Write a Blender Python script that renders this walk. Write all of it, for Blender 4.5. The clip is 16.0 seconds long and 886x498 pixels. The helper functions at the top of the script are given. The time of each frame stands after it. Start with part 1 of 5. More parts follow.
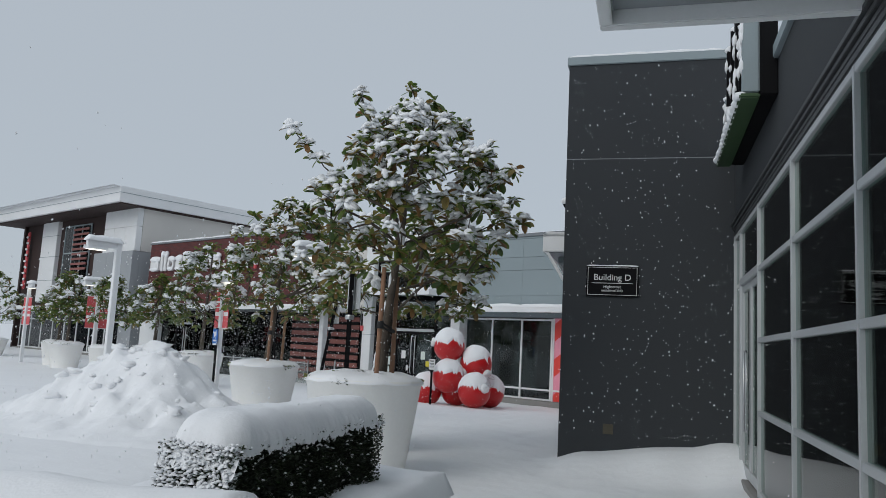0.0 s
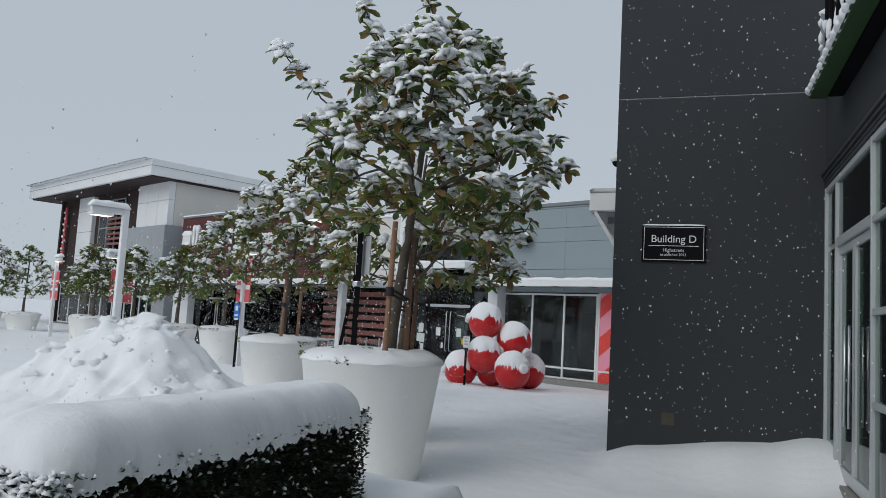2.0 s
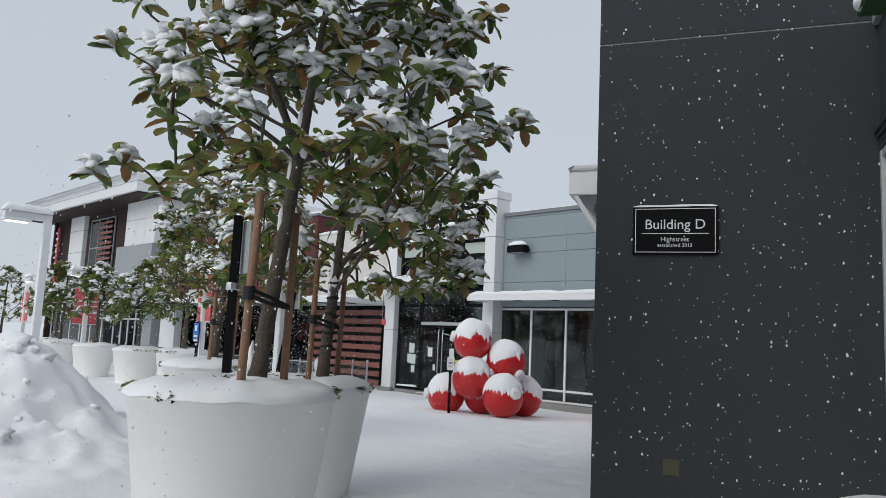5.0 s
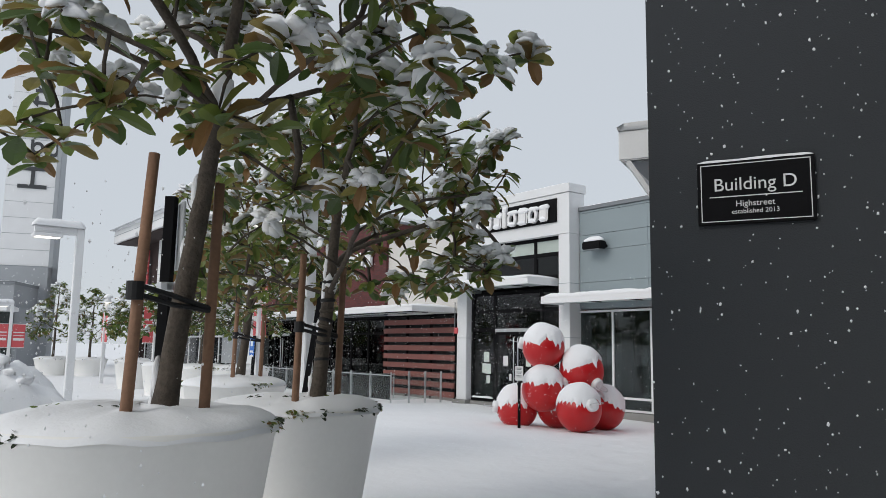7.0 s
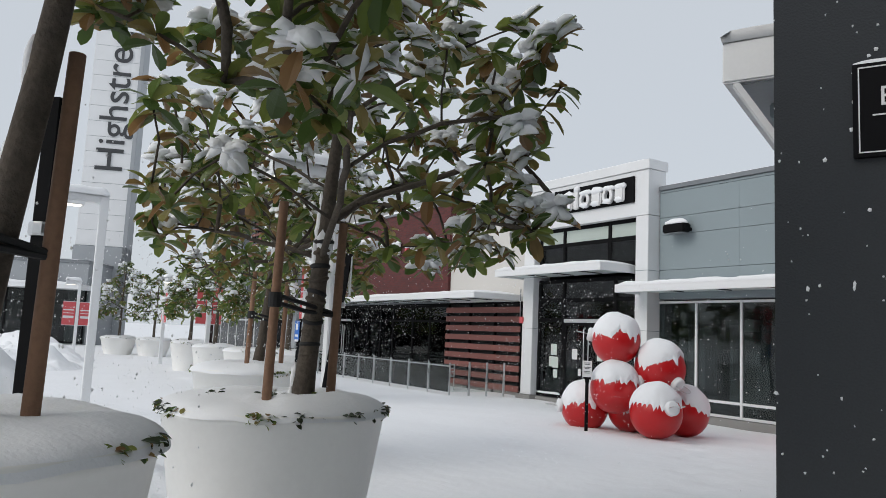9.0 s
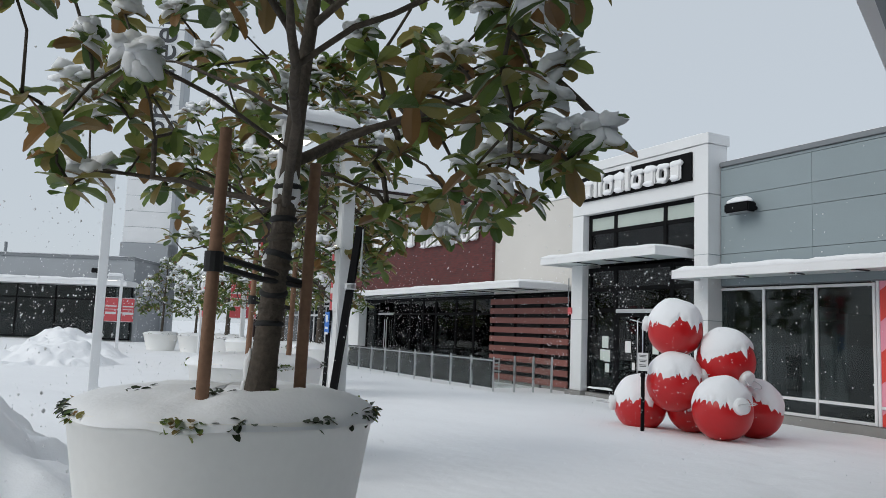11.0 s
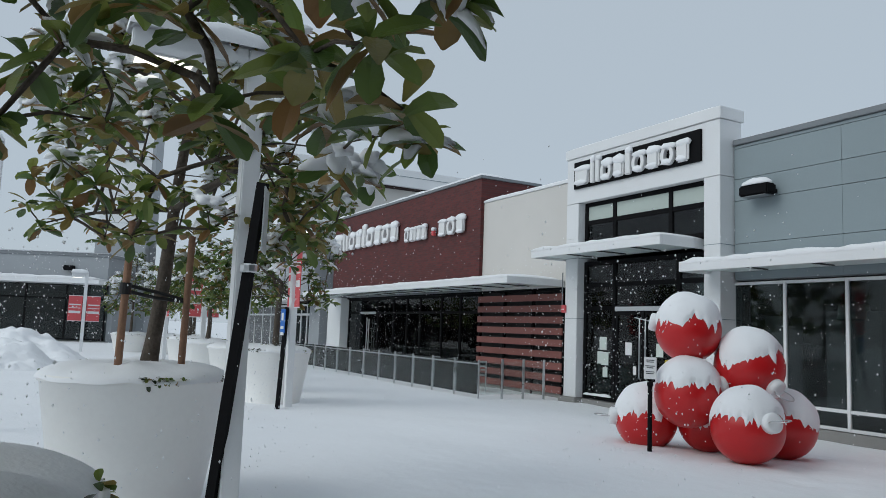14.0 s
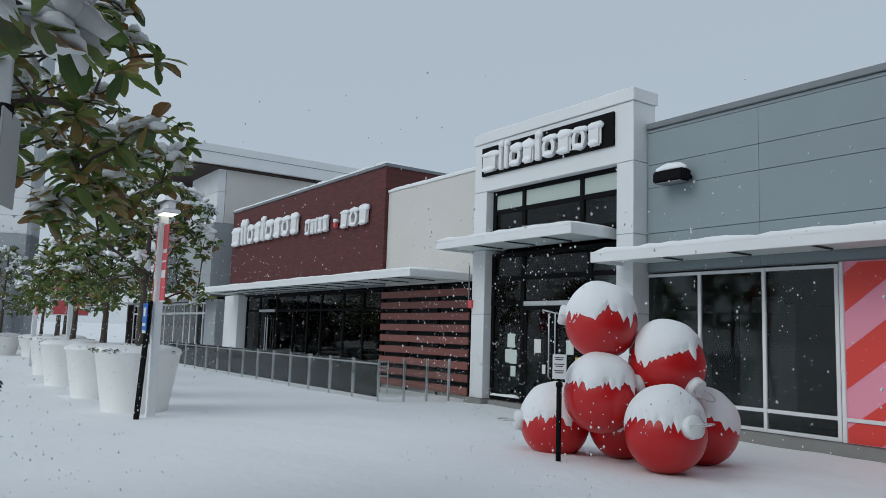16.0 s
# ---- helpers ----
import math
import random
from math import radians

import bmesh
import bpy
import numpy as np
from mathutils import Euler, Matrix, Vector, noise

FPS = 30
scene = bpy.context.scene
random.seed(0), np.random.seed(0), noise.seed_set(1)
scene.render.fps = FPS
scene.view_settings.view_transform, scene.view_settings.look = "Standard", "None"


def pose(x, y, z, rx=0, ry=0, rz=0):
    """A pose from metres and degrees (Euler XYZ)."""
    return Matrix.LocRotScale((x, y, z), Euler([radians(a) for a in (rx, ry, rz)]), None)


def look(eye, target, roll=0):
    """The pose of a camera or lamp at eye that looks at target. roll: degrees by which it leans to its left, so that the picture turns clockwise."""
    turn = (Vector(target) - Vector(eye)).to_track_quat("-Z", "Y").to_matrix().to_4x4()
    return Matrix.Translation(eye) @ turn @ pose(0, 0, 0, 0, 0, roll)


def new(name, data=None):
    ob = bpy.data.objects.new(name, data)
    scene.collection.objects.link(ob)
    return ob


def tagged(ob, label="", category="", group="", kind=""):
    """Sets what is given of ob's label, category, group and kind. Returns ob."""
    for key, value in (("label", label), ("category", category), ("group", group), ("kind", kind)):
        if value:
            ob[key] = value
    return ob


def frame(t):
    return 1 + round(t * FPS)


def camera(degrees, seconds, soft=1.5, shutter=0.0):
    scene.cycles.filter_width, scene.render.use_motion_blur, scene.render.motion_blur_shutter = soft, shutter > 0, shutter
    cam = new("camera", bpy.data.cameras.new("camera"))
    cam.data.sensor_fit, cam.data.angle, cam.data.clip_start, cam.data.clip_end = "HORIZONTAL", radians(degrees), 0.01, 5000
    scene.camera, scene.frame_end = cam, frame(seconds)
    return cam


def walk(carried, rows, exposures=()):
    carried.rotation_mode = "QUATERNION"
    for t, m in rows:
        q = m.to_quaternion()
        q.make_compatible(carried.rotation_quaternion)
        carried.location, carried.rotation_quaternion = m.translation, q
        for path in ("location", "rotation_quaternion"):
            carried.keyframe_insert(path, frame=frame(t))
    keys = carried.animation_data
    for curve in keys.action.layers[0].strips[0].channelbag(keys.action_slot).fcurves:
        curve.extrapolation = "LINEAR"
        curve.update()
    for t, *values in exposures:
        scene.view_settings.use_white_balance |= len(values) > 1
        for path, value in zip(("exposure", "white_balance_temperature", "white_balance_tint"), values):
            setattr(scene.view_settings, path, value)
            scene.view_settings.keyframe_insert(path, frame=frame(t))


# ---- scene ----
cam = camera(60.9, 16.0, soft=0.8)
PATH = [
    (0, (0.206, -0.025, 1.605), (-0.33, 1.884, 1.861), 3.0),
    (0.5, (0.164, 0.387, 1.577), (-0.375, 2.294, 1.851), 3.4),
    (1, (0.098, 0.816, 1.54), (-0.459, 2.724, 1.768), 3.6),
    (1.5, (-0.034, 1.263, 1.569), (-0.638, 3.158, 1.775), 3.6),
    (2, (-0.084, 1.715, 1.551), (-0.725, 3.599, 1.745), 3.3),
    (2.5, (-0.162, 2.145, 1.566), (-0.889, 3.997, 1.762), 3.0),
    (3, (-0.188, 2.537, 1.583), (-0.891, 4.396, 1.811), 3.2),
    (3.5, (-0.135, 2.98, 1.547), (-0.8, 4.851, 1.788), 3.3),
    (4, (-0.128, 3.385, 1.529), (-0.768, 5.266, 1.759), 3.4),
    (4.2, (-0.103, 3.566, 1.545), (-0.739, 5.449, 1.776), 3.4),
    (6.3, (0.094, 5.367, 1.568), (-0.764, 7.153, 1.841), 0.6),
    (6.5, (0.073, 5.529, 1.582), (-0.806, 7.306, 1.845), 0.4),
    (7, (0.065, 6.014, 1.567), (-0.844, 7.776, 1.829), 0.9),
    (7.5, (-0.004, 6.484, 1.562), (-0.945, 8.23, 1.818), 1.3),
    (8, (-0.168, 6.909, 1.533), (-1.164, 8.625, 1.779), 2.3),
    (8.5, (-0.338, 7.331, 1.551), (-1.37, 9.029, 1.784), 2.7),
    (9, (-0.49, 7.707, 1.547), (-1.571, 9.374, 1.778), 2.6),
    (11.3, (-1.141, 9.156, 1.457), (-2.332, 10.749, 1.67), 2.2),
    (11.5, (-1.223, 9.306, 1.457), (-2.408, 10.903, 1.664), 2.3),
    (12, (-1.42, 9.706, 1.5), (-2.593, 11.31, 1.722), 2.2),
    (12.5, (-1.554, 10.057, 1.477), (-2.743, 11.648, 1.705), 2.3),
    (13, (-1.656, 10.339, 1.461), (-2.856, 11.923, 1.684), 2.0),
    (13.5, (-1.809, 10.663, 1.45), (-3.017, 12.241, 1.674), 1.6),
    (14, (-1.985, 10.908, 1.475), (-3.164, 12.509, 1.691), 2.2),
    (14.5, (-2.103, 11.258, 1.428), (-3.227, 12.899, 1.637), 2.3),
    (15, (-2.217, 11.663, 1.43), (-3.302, 13.331, 1.641), 2.2),
    (15.5, (-2.334, 11.947, 1.453), (-3.367, 13.646, 1.668), 1.9),
    (16, (-2.505, 12.318, 1.43), (-3.495, 14.041, 1.653), 1.8),
]
walk(cam, [(t, look(eye, target, roll)) for t, eye, target, roll in PATH],
     [(0.0, 0.08, 6430, 8), (3.5, 0.20, 6400, 8), (6.5, 0.42, 6720, 10), (9.0, 0.42, 6720, 10), (12.5, 0.24, 6350, 6), (16.0, 0.06, 6150, 5)])

# ---- world, sun, light ----
SUN_EL, SUN_ROT = 34.0, 204.0
world = bpy.data.worlds.new("overcast_sky")
world.use_nodes = True
scene.world = world
wn, wl = world.node_tree.nodes, world.node_tree.links
wn.clear()
w_out = wn.new("ShaderNodeOutputWorld")
w_bg = wn.new("ShaderNodeBackground")
w_sky = wn.new("ShaderNodeTexSky")
w_sky.sky_type, w_sky.sun_disc = "NISHITA", False
w_sky.sun_elevation, w_sky.sun_rotation = radians(SUN_EL), radians(SUN_ROT)
w_mix = wn.new("ShaderNodeMix")
w_mix.data_type = "RGBA"
w_mix.inputs[0].default_value = 0.93
w_mix.inputs[7].default_value = (4.2, 4.6, 5.12, 1)
wl.new(w_sky.outputs[0], w_mix.inputs[6])
wl.new(w_mix.outputs[2], w_bg.inputs[0])
w_bg.inputs[1].default_value = 0.105
wl.new(w_bg.outputs[0], w_out.inputs[0])
sun = new("sun", bpy.data.lights.new("sun", "SUN"))
sun.data.energy, sun.data.angle, sun.data.color = 0.9, radians(40), (1, 0.97, 0.93)
sun.matrix_world = look((0, 0, 15), (9, 20, 0))


# ---- materials ----
def material(name, color, rough=0.6, metal=0.0, grain=0.08, scale=40.0, bump=0.15, stain=0.06, stain_scale=1.5, vary=0.0, spec=0.5):
    """A painted, plastered or metal surface: fine grain, broad stains, small relief, and a chance tint for each piece."""
    m = bpy.data.materials.new(name)
    m.use_nodes = True
    n, l = m.node_tree.nodes, m.node_tree.links
    b = n["Principled BSDF"]
    co = n.new("ShaderNodeTexCoord")
    fine, broad = n.new("ShaderNodeTexNoise"), n.new("ShaderNodeTexNoise")
    fine.inputs["Scale"].default_value, fine.inputs["Detail"].default_value = scale, 4
    broad.inputs["Scale"].default_value, broad.inputs["Detail"].default_value = stain_scale, 5
    l.new(co.outputs["Object"], fine.inputs["Vector"])
    l.new(co.outputs["Object"], broad.inputs["Vector"])
    hsv = n.new("ShaderNodeHueSaturation")
    hsv.inputs["Color"].default_value = (*color, 1)
    a1, a2, a3 = n.new("ShaderNodeMath"), n.new("ShaderNodeMath"), n.new("ShaderNodeMath")
    a1.operation = a2.operation = a3.operation = "MULTIPLY_ADD"
    l.new(fine.outputs["Fac"], a1.inputs[0])
    a1.inputs[1].default_value, a1.inputs[2].default_value = grain * 2, 1 - grain
    l.new(broad.outputs["Fac"], a2.inputs[0])
    a2.inputs[1].default_value = stain * 4
    sub = n.new("ShaderNodeMath")
    sub.operation = "ADD"
    sub.inputs[1].default_value = -stain * 2
    l.new(a1.outputs[0], a2.inputs[2])
    l.new(a2.outputs[0], sub.inputs[0])
    info = n.new("ShaderNodeObjectInfo")
    l.new(info.outputs["Random"], a3.inputs[0])
    a3.inputs[1].default_value = vary * 2
    off = n.new("ShaderNodeMath")
    off.operation = "ADD"
    off.inputs[1].default_value = -vary
    l.new(sub.outputs[0], a3.inputs[2])
    l.new(a3.outputs[0], off.inputs[0])
    l.new(off.outputs[0], hsv.inputs["Value"])
    l.new(hsv.outputs[0], b.inputs["Base Color"])
    rr = n.new("ShaderNodeMath")
    rr.operation = "MULTIPLY_ADD"
    l.new(broad.outputs["Fac"], rr.inputs[0])
    rr.inputs[1].default_value, rr.inputs[2].default_value = 0.2, max(0.02, rough - 0.1)
    l.new(rr.outputs[0], b.inputs["Roughness"])
    b.inputs["Metallic"].default_value = metal
    b.inputs["Specular IOR Level"].default_value = spec
    if bump:
        bp = n.new("ShaderNodeBump")
        bp.inputs["Strength"].default_value, bp.inputs["Distance"].default_value = bump, 0.01
        l.new(fine.outputs["Fac"], bp.inputs["Height"])
        l.new(bp.outputs[0], b.inputs["Normal"])
    return m


def glass(name, tint, gloss=0.04, ior=1.48):
    """A window pane: clear, tinted, with a sharp reflection."""
    m = bpy.data.materials.new(name)
    m.use_nodes = True
    n, l = m.node_tree.nodes, m.node_tree.links
    n.clear()
    out, mix = n.new("ShaderNodeOutputMaterial"), n.new("ShaderNodeMixShader")
    tr, gl, fr = n.new("ShaderNodeBsdfTransparent"), n.new("ShaderNodeBsdfGlossy"), n.new("ShaderNodeFresnel")
    tr.inputs[0].default_value = (*tint, 1)
    gl.inputs["Roughness"].default_value = gloss
    fr.inputs[0].default_value = ior
    l.new(fr.outputs[0], mix.inputs[0])
    l.new(tr.outputs[0], mix.inputs[1])
    l.new(gl.outputs[0], mix.inputs[2])
    l.new(mix.outputs[0], out.inputs[0])
    return m


def glow(name, color, strength):
    m = bpy.data.materials.new(name)
    m.use_nodes = True
    b = m.node_tree.nodes["Principled BSDF"]
    b.inputs["Base Color"].default_value = (*color, 1)
    b.inputs["Emission Color"].default_value = (*color, 1)
    b.inputs["Emission Strength"].default_value = strength
    return m


def snow_material():
    m = material("snow", (0.86, 0.87, 0.89), 0.85, 0, 0.02, 60, 0.25, 0.015, 0.8, spec=0.2)
    n, l = m.node_tree.nodes, m.node_tree.links
    b = n["Principled BSDF"]
    b.inputs["Subsurface Weight"].default_value = 0.0
    wide = n.new("ShaderNodeTexNoise")
    wide.inputs["Scale"].default_value, wide.inputs["Detail"].default_value = 5.0, 6
    co = n.new("ShaderNodeTexCoord")
    l.new(co.outputs["Object"], wide.inputs["Vector"])
    bp = n.new("ShaderNodeBump")
    bp.inputs["Strength"].default_value, bp.inputs["Distance"].default_value = 0.28, 0.05
    l.new(wide.outputs["Fac"], bp.inputs["Height"])
    old = [x for x in n if x.bl_idname == "ShaderNodeBump" and x is not bp][0]
    l.new(bp.outputs[0], old.inputs["Normal"])
    return m


def brick_material():
    m = material("dark_red_brick", (0.10, 0.030, 0.026), 0.8, 0, 0.2, 60, 0.3, 0.12, 1.2)
    n, l = m.node_tree.nodes, m.node_tree.links
    b = n["Principled BSDF"]
    co, sep, com = n.new("ShaderNodeTexCoord"), n.new("ShaderNodeSeparateXYZ"), n.new("ShaderNodeCombineXYZ")
    l.new(co.outputs["Object"], sep.inputs[0])
    l.new(sep.outputs[0], com.inputs[0])
    l.new(sep.outputs[2], com.inputs[1])
    br = n.new("ShaderNodeTexBrick")
    br.inputs["Color1"].default_value, br.inputs["Color2"].default_value = (0.125, 0.026, 0.024, 1), (0.075, 0.019, 0.018, 1)
    br.inputs["Mortar"].default_value = (0.075, 0.034, 0.034, 1)
    br.inputs["Scale"].default_value = 1.0
    br.inputs["Brick Width"].default_value, br.inputs["Row Height"].default_value, br.inputs["Mortar Size"].default_value = 0.22, 0.075, 0.008
    l.new(com.outputs[0], br.inputs["Vector"])
    hsv = [x for x in n if x.bl_idname == "ShaderNodeHueSaturation"][0]
    l.new(br.outputs["Color"], hsv.inputs["Color"])
    return m


def leaf_material():
    m = bpy.data.materials.new("magnolia_leaf")
    m.use_nodes = True
    n, l = m.node_tree.nodes, m.node_tree.links
    b = n["Principled BSDF"]
    geo, ramp = n.new("ShaderNodeNewGeometry"), n.new("ShaderNodeValToRGB")
    e = ramp.color_ramp.elements
    e[0].position, e[0].color = 0.0, (0.05, 0.09, 0.028, 1)
    e[1].position, e[1].color = 1.0, (0.21, 0.085, 0.035, 1)
    for pos, c in ((0.40, (0.105, 0.165, 0.04)), (0.70, (0.19, 0.24, 0.055)), (0.86, (0.25, 0.23, 0.07)), (0.94, (0.25, 0.15, 0.06))):
        x = e.new(pos)
        x.color = (*c, 1)
    l.new(geo.outputs["Random Per Island"], ramp.inputs[0])
    l.new(ramp.outputs[0], b.inputs["Base Color"])
    b.inputs["Roughness"].default_value = 0.3
    thin, both = n.new("ShaderNodeBsdfTranslucent"), n.new("ShaderNodeMixShader")
    both.inputs[0].default_value = 0.52
    l.new(ramp.outputs[0], thin.inputs[0])
    l.new(b.outputs[0], both.inputs[1])
    l.new(thin.outputs[0], both.inputs[2])
    l.new(both.outputs[0], n["Material Output"].inputs[0])
    tex = n.new("ShaderNodeTexNoise")
    tex.inputs["Scale"].default_value = 30
    bp = n.new("ShaderNodeBump")
    bp.inputs["Strength"].default_value, bp.inputs["Distance"].default_value = 0.2, 0.01
    l.new(tex.outputs["Fac"], bp.inputs["Height"])
    l.new(bp.outputs[0], b.inputs["Normal"])
    return m


SNOW = snow_material()
BRICK = brick_material()
LEAF = leaf_material()
BOX_LEAF = material("boxwood_leaf", (0.022, 0.034, 0.012), 0.45, 0, 0.3, 12, 0.0, 0.3, 9)
CHARCOAL = material("charcoal_stucco", (0.032, 0.036, 0.041), 0.85, 0, 0.18, 90, 0.5, 0.06, 0.9)
CHARCOAL_METAL = material("charcoal_metal", (0.05, 0.053, 0.057), 0.5, 0.2)
GREY_PANEL = material("grey_panel", (0.255, 0.305, 0.325), 0.7, 0, 0.04, 30, 0.08, 0.04, 0.7, 0.02)
GREY_DARK = material("grey_metal_coping", (0.2, 0.215, 0.23), 0.5, 0.2)
GREY_MID = material("grey_wall_paint", (0.33, 0.35, 0.37), 0.75, 0, 0.05, 30, 0.08, 0.04, 0.7, 0.02)
WHITE_PANEL = material("white_panel", (0.74, 0.75, 0.76), 0.6, 0, 0.03, 30, 0.06, 0.03, 0.8, 0.015)
CREAM = material("cream_stucco", (0.62, 0.60, 0.57), 0.8, 0, 0.05, 60, 0.2, 0.04, 0.6)
WHITE_METAL = material("white_painted_metal", (0.78, 0.79, 0.80), 0.45, 0.0, 0.03, 40, 0.05, 0.03, 1)
ALUMINIUM = material("satin_aluminium", (0.52, 0.54, 0.55), 0.4, 0.25, 0.05, 60, 0.05, 0.04)
CHROME = material("brushed_steel", (0.6, 0.61, 0.62), 0.3, 0.9, 0.05, 80, 0.05, 0.03)
BLACK_METAL = material("black_metal", (0.007, 0.007, 0.008), 0.75, 0.0, 0.1, 60, 0.1, 0.05, spec=0.1)
VENT_BROWN = material("weathered_brown_cover", (0.075, 0.066, 0.045), 0.8, 0, 0.2, 40, 0.3, 0.2, 4)
RUBBER = material("black_strap", (0.012, 0.012, 0.013), 0.7, 0, 0.15, 80, 0.2, 0.05)
CONCRETE = material("concrete", (0.26, 0.255, 0.245), 0.9, 0, 0.12, 50, 0.4, 0.1, 2)
POT_WHITE = material("white_fibreglass", (0.88, 0.875, 0.85), 0.5, 0, 0.03, 25, 0.06, 0.05, 1.2)
BARK = material("magnolia_bark", (0.082, 0.066, 0.052), 0.9, 0, 0.5, 45, 1.0, 0.35, 9)
WOOD_STAKE = material("brown_wood_stake", (0.26, 0.145, 0.09), 0.8, 0, 0.25, 40, 0.4, 0.15, 3, 0.1)
SLAT_WOOD = material("red_brown_boards", (0.23, 0.085, 0.072), 0.6, 0, 0.15, 30, 0.15, 0.1, 2, 0.12)
RED_BALL = material("glossy_red_shell", (0.50, 0.010, 0.013), 0.30, 0, 0.05, 25, 0.12, 0.06, 2)
RED_SIGN = material("red_banner", (0.62, 0.10, 0.11), 0.7, 0, 0.04, 40, 0.1, 0.05)
PINK = material("pink_vinyl", (0.85, 0.33, 0.44), 0.5, 0, 0.02, 40, 0.03, 0.03)
RED_VINYL = material("red_vinyl", (0.74, 0.06, 0.045), 0.5, 0, 0.02, 40, 0.03, 0.03)
BLUE_SIGN = material("blue_sign", (0.02, 0.14, 0.50), 0.5, 0, 0.03, 40, 0.03, 0.04)
WHITE_PAINT = material("white_sign_paint", (0.75, 0.75, 0.75), 0.6, 0, 0.02, 40, 0.03, 0.02)
PAPER = material("paper", (0.62, 0.68, 0.64), 0.8, 0, 0.03, 50, 0.02, 0.04)
FROST = material("frosted_panel", (0.46, 0.52, 0.48), 0.35, 0, 0.03, 30, 0.03, 0.05, 1.5)
# near-black for all room surfaces: the shade indoors is put into the colour
INTERIOR = material("interior_shade", (0.034, 0.036, 0.038), 0.9, 0, 0.2, 4, 0, 0.2, 1.2)
# colour that stands in for the shade deep between the hedge leaves
HEDGE_SHADE = material("hedge_inner_shade", (0.012, 0.016, 0.008), 0.9, 0, 0.3, 30, 0.6, 0.2, 5)
GREEN_SIGN = material("green_sign_face", (0.028, 0.07, 0.02), 0.4, 0, 0.05, 40, 0.03, 0.05)
YELLOW = material("yellow_sticker", (0.6, 0.5, 0.05), 0.6)
GLASS = glass("window_glass", (0.7, 0.76, 0.75))
GLASS_DARK = glass("dark_window_glass", (0.5, 0.56, 0.56))
GLASS_RAIL = glass("rail_glass", (0.93, 0.965, 0.955), 0.04, 1.22)


def frosted(mat, color, share):
    """Adds a thin pale film that scatters light both ways, to lighten a pane."""
    n, l = mat.node_tree.nodes, mat.node_tree.links
    out = n["Material Output"]
    was = out.inputs[0].links[0].from_socket
    df, tl, half, mix = n.new("ShaderNodeBsdfDiffuse"), n.new("ShaderNodeBsdfTranslucent"), n.new("ShaderNodeMixShader"), n.new("ShaderNodeMixShader")
    df.inputs[0].default_value = tl.inputs[0].default_value = (*color, 1)
    tex = n.new("ShaderNodeTexNoise")
    tex.inputs["Scale"].default_value, tex.inputs["Detail"].default_value = 3.0, 6
    amount = n.new("ShaderNodeMath")
    amount.operation = "MULTIPLY"
    amount.inputs[1].default_value = share * 2
    l.new(tex.outputs["Fac"], amount.inputs[0])
    l.new(df.outputs[0], half.inputs[1])
    l.new(tl.outputs[0], half.inputs[2])
    l.new(amount.outputs[0], mix.inputs[0])
    l.new(was, mix.inputs[1])
    l.new(half.outputs[0], mix.inputs[2])
    l.new(mix.outputs[0], out.inputs[0])
    return mat


# clear rail glass: reflection and snow behind it are imitated by a pale film
frosted(GLASS_RAIL, (0.72, 0.78, 0.79), 0.025)
# opaque pale green: light coming through the snowy glass is put into the colour
CANOPY_GLASS = material("lit_canopy_glass", (0.70, 0.79, 0.77), 0.35, 0, 0.03, 30, 0.03, 0.05, 1.5)
DARK_BRICK = material("dark_brown_brick", (0.035, 0.019, 0.017), 0.85, 0, 0.25, 40, 0.3, 0.15, 2)
LAMP_GLOW = glow("lamp_panel", (1.0, 0.93, 0.80), 1.3)
SHOP_GLASS = glass("green_shop_glass", (0.42, 0.62, 0.55))


# ---- building helpers ----
def box(bm, x0, x1, y0, y1, z0, z1, bevel=0.0):
    vs = [bm.verts.new((x, y, z)) for x in (x0, x1) for y in (y0, y1) for z in (z0, z1)]
    fs = [bm.faces.new([vs[i] for i in q]) for q in ((0, 1, 3, 2), (4, 6, 7, 5), (0, 4, 5, 1), (2, 3, 7, 6), (0, 2, 6, 4), (1, 5, 7, 3))]
    if bevel:
        es = {e for f in fs for e in f.edges}
        bmesh.ops.bevel(bm, geom=list(es), offset=bevel, segments=2, affect="EDGES", clamp_overlap=True)
    return bm


def boxed(x0, x1, y0, y1, z0, z1, bevel=0.0):
    return box(bmesh.new(), x0, x1, y0, y1, z0, z1, bevel)


def mesh_of(name, bm, mat, smooth=False):
    bmesh.ops.recalc_face_normals(bm, faces=bm.faces)
    me = bpy.data.meshes.new(name)
    bm.to_mesh(me)
    bm.free()
    if mat:
        me.materials.append(mat)
    if smooth:
        me.polygons.foreach_set("use_smooth", [True] * len(me.polygons))
    return me


def part(name, bm, mat, parent, label="", smooth=False):
    ob = new(name, mesh_of(name, bm, mat, smooth))
    ob.parent = parent
    return tagged(ob, label)


def piece(name, me, parent, m=None):
    ob = new(name, me)
    ob.parent = parent
    if m is not None:
        ob.matrix_basis = m
    return ob


def thing(name, label, category, m=None, group="", kind=""):
    ob = new(name)
    ob.empty_display_size = 0.2
    if m is not None:
        ob.matrix_world = m
    return tagged(ob, label, category, group, kind)


def solid(name, bm, mat, label, category, m=None, kind="", smooth=False, group=""):
    ob = new(name, mesh_of(name, bm, mat, smooth))
    if m is not None:
        ob.matrix_world = m
    return tagged(ob, label, category, group, kind)


